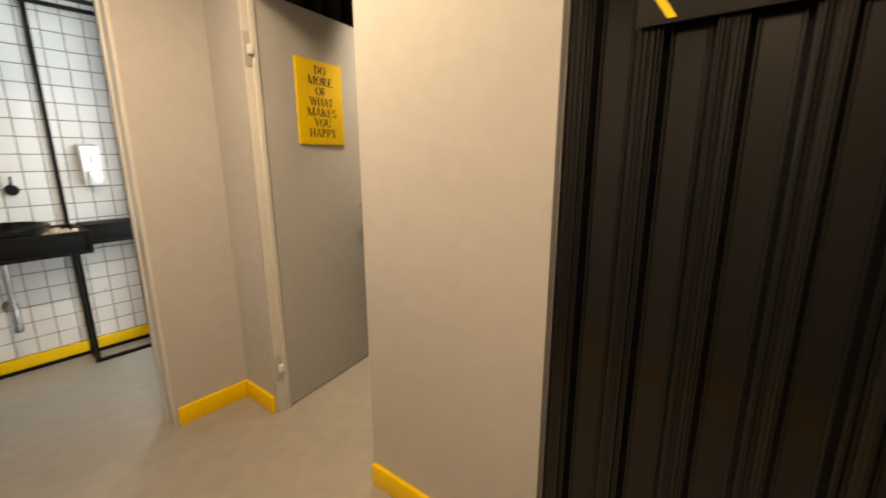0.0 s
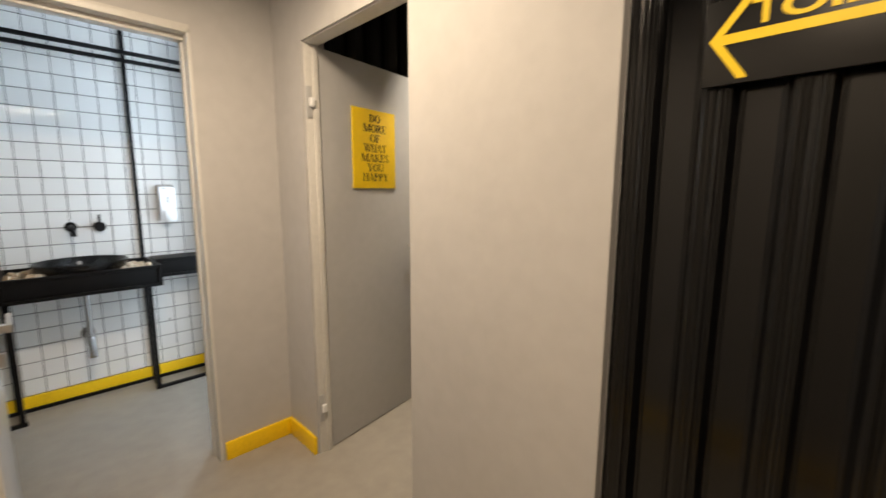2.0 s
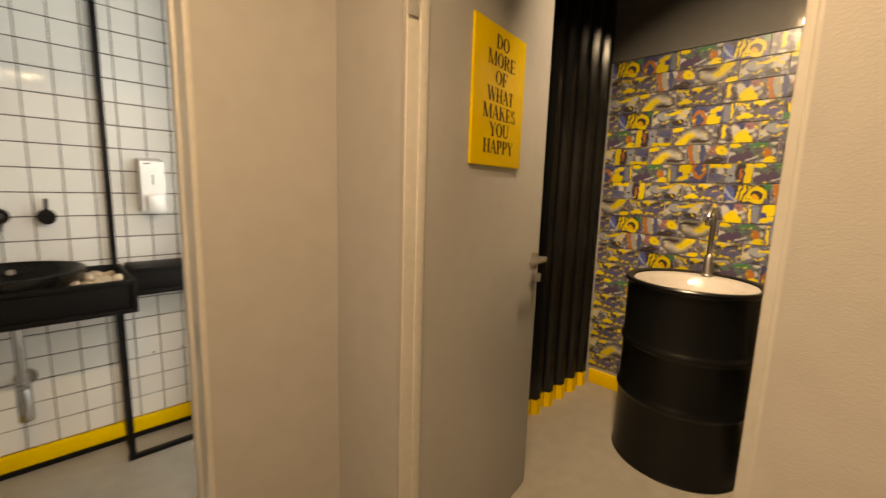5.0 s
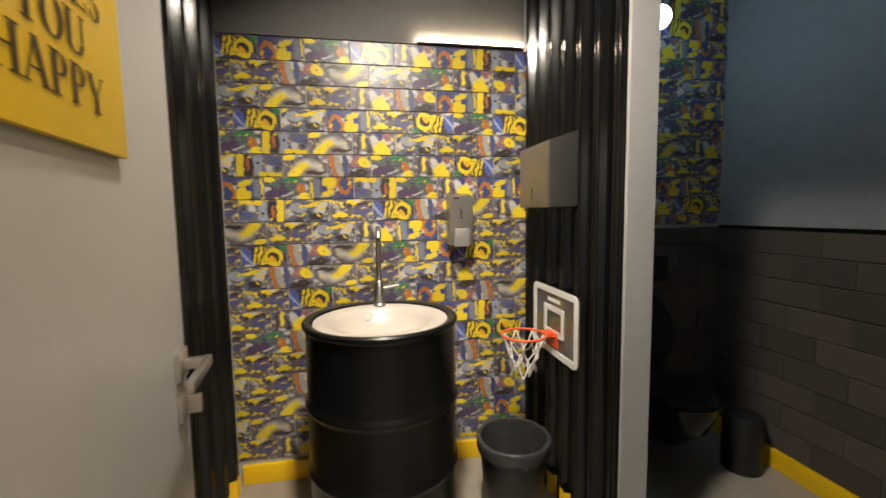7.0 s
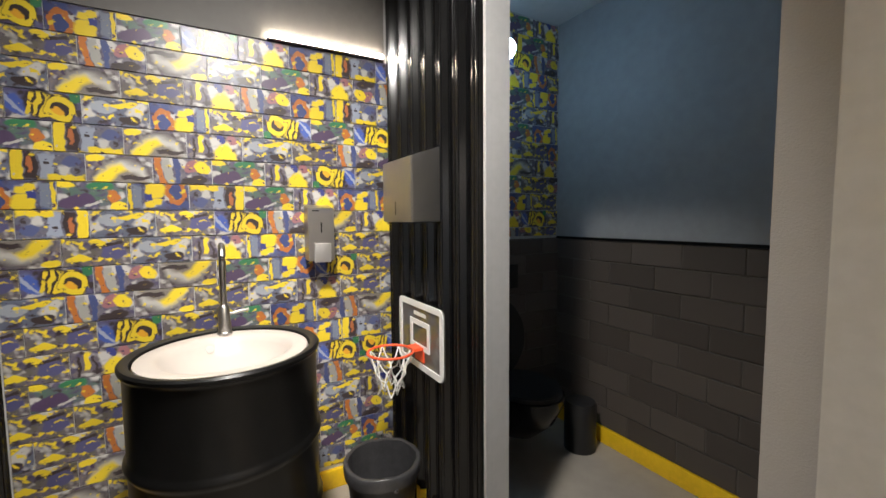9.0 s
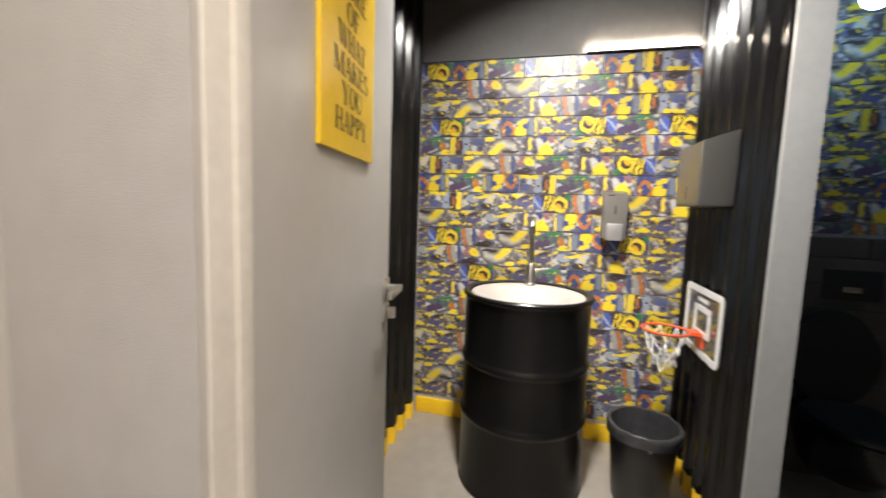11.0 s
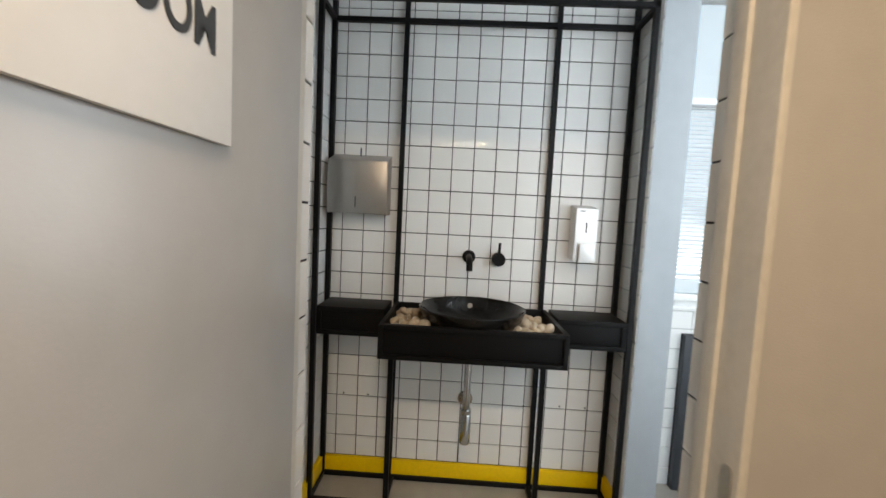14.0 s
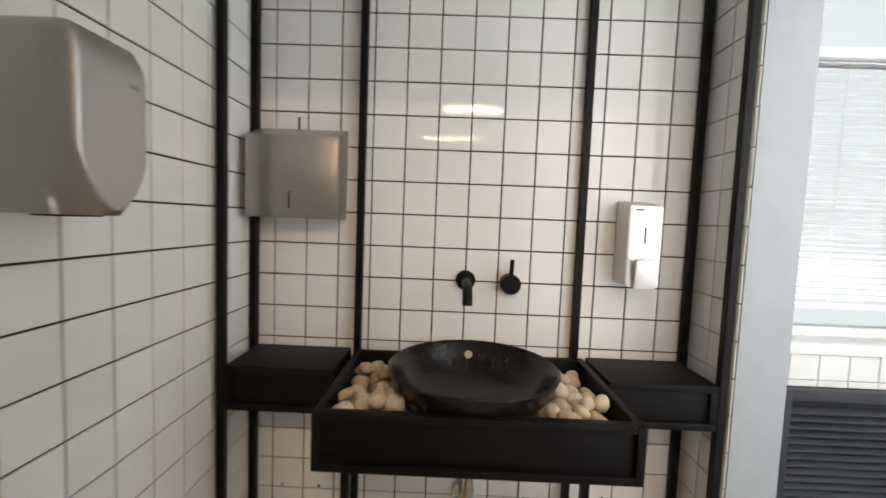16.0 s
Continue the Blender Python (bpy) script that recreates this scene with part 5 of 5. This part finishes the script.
PRINTS = [
    print_mat("print_yellow_dome", (0.20, 0.18, 0.19), (0.15, 0.13, 0.16), [("disc", 1.38, -0.10, 0.44, 0.80, 0, YEL), ("disc", 1.22, 0.84, 0.13, 0.20, 30, BLU), ("disc", 1.62, 0.80, 0.20, 0.14, -20, PNK), ("box", 0.22, 0.4, 0.045, 0.42, 4, INKY), ("box", 0.48, 0.55, 0.09, 0.34, -6, YEL), ("box", 0.74, 0.4, 0.04, 0.42, 8, INKY)], 0.62, 1),
    print_mat("print_white_arc", GRY, (0.20, 0.17, 0.17), [("disc", 1.12, -0.55, 1.06, 1.46, 0, INKY), ("disc", 1.12, -0.60, 0.99, 1.38, 0, WHI), ("disc", 0.72, -0.50, 0.62, 1.16, -16, YEL), ("disc", 1.30, -0.60, 0.74, 1.00, 0, (0.22, 0.20, 0.18)), ("box", 1.50, 0.20, 0.44, 0.07, 6, INKY), ("disc", 0.25, 0.85, 0.28, 0.13, 0, YEL)], 0.61, 2),
    print_mat("print_yellow_script", PUR, (0.16, 0.18, 0.36), [("disc", 0.30, 0.45, 0.26, 0.40, 20, (0.08, 0.13, 0.46)), ("box", 0.20, 0.5, 0.05, 0.45, 30, (0.40, 0.44, 0.60)), ("disc", 0.92, 0.50, 0.46, 0.52, 0, INKY), ("box", 0.62, 0.50, 0.055, 0.40, -20, YEL), ("box", 0.82, 0.48, 0.06, 0.42, -16, YEL), ("box", 1.03, 0.46, 0.06, 0.40, -12, YEL), ("disc", 1.46, 0.44, 0.44, 0.50, 0, INKY), ("ring", 1.44, 0.42, 0.40, 0.42, 0, YEL), ("disc", 1.36, 0.34, 0.16, 0.14, 25, (0.80, 0.42, 0.03)), ("box", 1.22, 0.16, 0.30, 0.06, 12, YEL), ("disc", 1.85, 0.85, 0.20, 0.18, 0, GRN)], 0.68, 3),
    print_mat("print_orange_blob", (0.13, 0.11, 0.17), (0.10, 0.17, 0.13), [("disc", 0.55, 0.30, 0.50, 0.24, 8, (0.09, 0.06, 0.12)), ("disc", 1.58, 0.50, 0.20, 0.28, 20, ORA), ("box", 0.98, 0.22, 0.28, 0.045, 30, WHI), ("disc", 1.22, 0.88, 0.42, 0.15, 0, GRN), ("disc", 1.80, 0.12, 0.26, 0.16, 0, YEL), ("disc", 0.2, 0.9, 0.3, 0.12, 0, YEL)], 0.64, 4),
    print_mat("print_orange_ring", (0.11, 0.12, 0.20), (0.10, 0.12, 0.28), [("box", 0.36, 0.4, 0.34, 0.58, 5, (0.06, 0.08, 0.22)), ("ring", 0.44, 0.28, 0.36, 0.56, 0, ORA), ("disc", 1.10, 0.24, 0.34, 0.34, 0, YEL), ("box", 1.18, 0.72, 0.30, 0.12, 4, YEL), ("box", 1.32, 0.50, 0.15, 0.16, 0, BLU), ("box", 1.70, 0.5, 0.12, 0.45, 0, SKY), ("box", 1.90, 0.5, 0.06, 0.5, 0, YEL)], 0.67, 5),
    print_mat("print_orange_bar", GRY, (0.14, 0.13, 0.17), [("box", 0.24, 0.45, 0.11, 0.60, 12, ORA), ("box", 0.52, 0.4, 0.12, 0.6, 10, (0.36, 0.36, 0.34)), ("box", 0.80, 0.5, 0.09, 0.6, 6, (0.07, 0.09, 0.22)), ("disc", 1.30, 0.70, 0.32, 0.26, 0, PNK), ("disc", 1.66, 0.62, 0.22, 0.28, 30, YEL), ("disc", 1.42, 0.14, 0.44, 0.17, 0, INKY)], 0.63, 6),
    print_mat("print_grey_cloud", (0.13, 0.15, 0.21), (0.14, 0.15, 0.21), [("disc", 0.62, 0.62, 0.36, 0.22, 0, (0.34, 0.37, 0.43)), ("disc", 1.40, 0.25, 0.32, 0.16, 0, INKY), ("disc", 1.2, 0.8, 0.4, 0.10, 8, YEL)], 0.58, 7),
    print_mat("print_yellow_letter", (0.14, 0.15, 0.21), GRY, [("box", 0.18, 0.5, 0.15, 0.6, 0, YEL), ("box", 0.52, 0.55, 0.16, 0.5, 0, INKY), ("box", 0.47, 0.55, 0.06, 0.3, 0, (0.45, 0.16, 0.06)), ("box", 0.98, 0.5, 0.22, 0.42, 0, (0.33, 0.37, 0.47)), ("box", 1.00, 0.62, 0.10, 0.045, 0, INKY), ("box", 1.50, 0.12, 0.5, 0.13, 0, YEL), ("disc", 1.62, 0.66, 0.26, 0.20, 0, (0.10, 0.12, 0.26))], 0.65, 8),
    print_mat("print_dark_splash", (0.13, 0.12, 0.10), (0.17, 0.15, 0.19), [("disc", 0.50, 0.25, 0.40, 0.12, 4, YEL), ("disc", 1.50, 0.5, 0.34, 0.28, 0, (0.10, 0.10, 0.22)), ("box", 1.30, 0.78, 0.46, 0.06, 12, INKY), ("disc", 1.0, 0.85, 0.2, 0.1, 0, YEL)], 0.57, 9),
]
PW, PH = 0.2005, 0.1033
print_cache = {}


CODES = "AWSORBCLG"  # dome, arc, script, blob, ring, bar, cloud, letter, splash; small letters: laid upside down
COURSES = ("SROSARL", "GGBwCOAb", "CWGABRL", "GSCRGsOS", "OLWACGB", "CLWBOAsC", "ROrlOAR", "GlCGSBwA", "wGCArGG", "GSBwOrSG",
           "CBwGCAG", "GGSGORbw", "GACLGRL", "GOBGWASs", "GGCOGbG", "CGBGRGCA", "GWBASGB", "CWGOBGOR", "GACWGLO", "GSGBCOAG")


def printed_tiles(parent, y_lo, y_hi, z_lo, z_hi, first):
    """Half-lapped courses of 200 x 100 printed tiles on the mosaic wall, facing west; first: the course it begins with."""
    random.seed(3 + first)
    row, z1 = first, z_hi
    while z1 > z_lo + 0.02:
        z0 = max(z1 - PH, z_lo)
        y1 = y_hi + (0.024 if row % 2 == 0 else 0.140)
        course, col = COURSES[row % len(COURSES)], 0
        while y1 > y_lo + 0.01:
            y0 = y1 - PW
            a, b = max(y0, y_lo), min(y1, y_hi)
            code = course[col % len(course)]
            k = CODES.index(code.upper())
            if b - a > 0.012:
                turned = code.islower()
                cu = round(((y1 - (a + b) / 2) - PW / 2), 4) * (-1 if turned else 1)
                key = (k, round(b - a, 4), round(z1 - z0, 4), cu)
                if key not in print_cache:
                    me = tile_mesh("printed_tile", b - a - 0.0030, z1 - z0 - 0.0030, 0.006, 0.0016, PRINTS[k])
                    for d in me.uv_layers["face"].data:
                        d.uv.x += cu / 0.1
                    print_cache[key] = me
                lay(print_cache[key], facing((XG + 0.006, (a + b) / 2, (z0 + z1) / 2), (0, -1, 0), (0, 0, 1)) @ pose(0, 0, 0, random.uniform(-0.25, 0.25), random.uniform(-0.25, 0.25), 180 * turned), parent, "printed_tile")
            y1 = y0
            col += 1
        z1 -= PH
        row += 1


printed_tiles(OBJ["wall_mosaic"], YS - 0.03, YA + 0.02, SK, 2.072, 0)
printed_tiles(OBJ["wall_mosaic"], YD, YS - 0.095, 1.195, 2.49, 5)

# dark brick tiles of the toilet room
random.seed(13)
BWD, BHT = 0.27, 0.1205
bricks = {}


def brick_courses(parent, length, z_lo, z_hi, frame_of):
    z, r = z_lo, 0
    while z < z_hi - 0.02:
        h = min(BHT, z_hi - z)
        u = -BWD / 2 * (r % 2)
        while u < length - 0.01:
            a, b = max(u, 0), min(u + BWD, length)
            if b - a > 0.02:
                key = (round(b - a, 4), round(h, 4))
                if key not in bricks:
                    bricks[key] = tile_mesh("brick", b - a - 0.006, h - 0.006, 0.007, 0.002, BRICK_TILE)
                lay(bricks[key], frame_of((a + b) / 2, z + h / 2) @ pose(0, 0, 0, random.uniform(-0.4, 0.4), random.uniform(-0.4, 0.4), 0), parent, "brick")
            u += BWD
        z += BHT
        r += 1


structure("wall_toilet_brick_bed", boxes(((XI, XG - 0.004), (YD - 0.006, YD - 0.003), (0, 1.175))), BRICK_JOINT, "dark jointed bed of the brick tiles", "wall")
brick_courses(OBJ["wall_toilet_brick_bed"], XG - 0.004 - XI, SK, 1.174, lambda u, z: facing((XG - 0.004 - u, YD - 0.003, z), (-1, 0, 0), (0, 0, 1)))
brick_courses(OBJ["wall_toilet_half"], YS - 0.092 - YD, 0.0, 1.178, lambda u, z: facing((XG - 0.004, YS - 0.092 - u, z), (0, -1, 0), (0, 0, 1)))
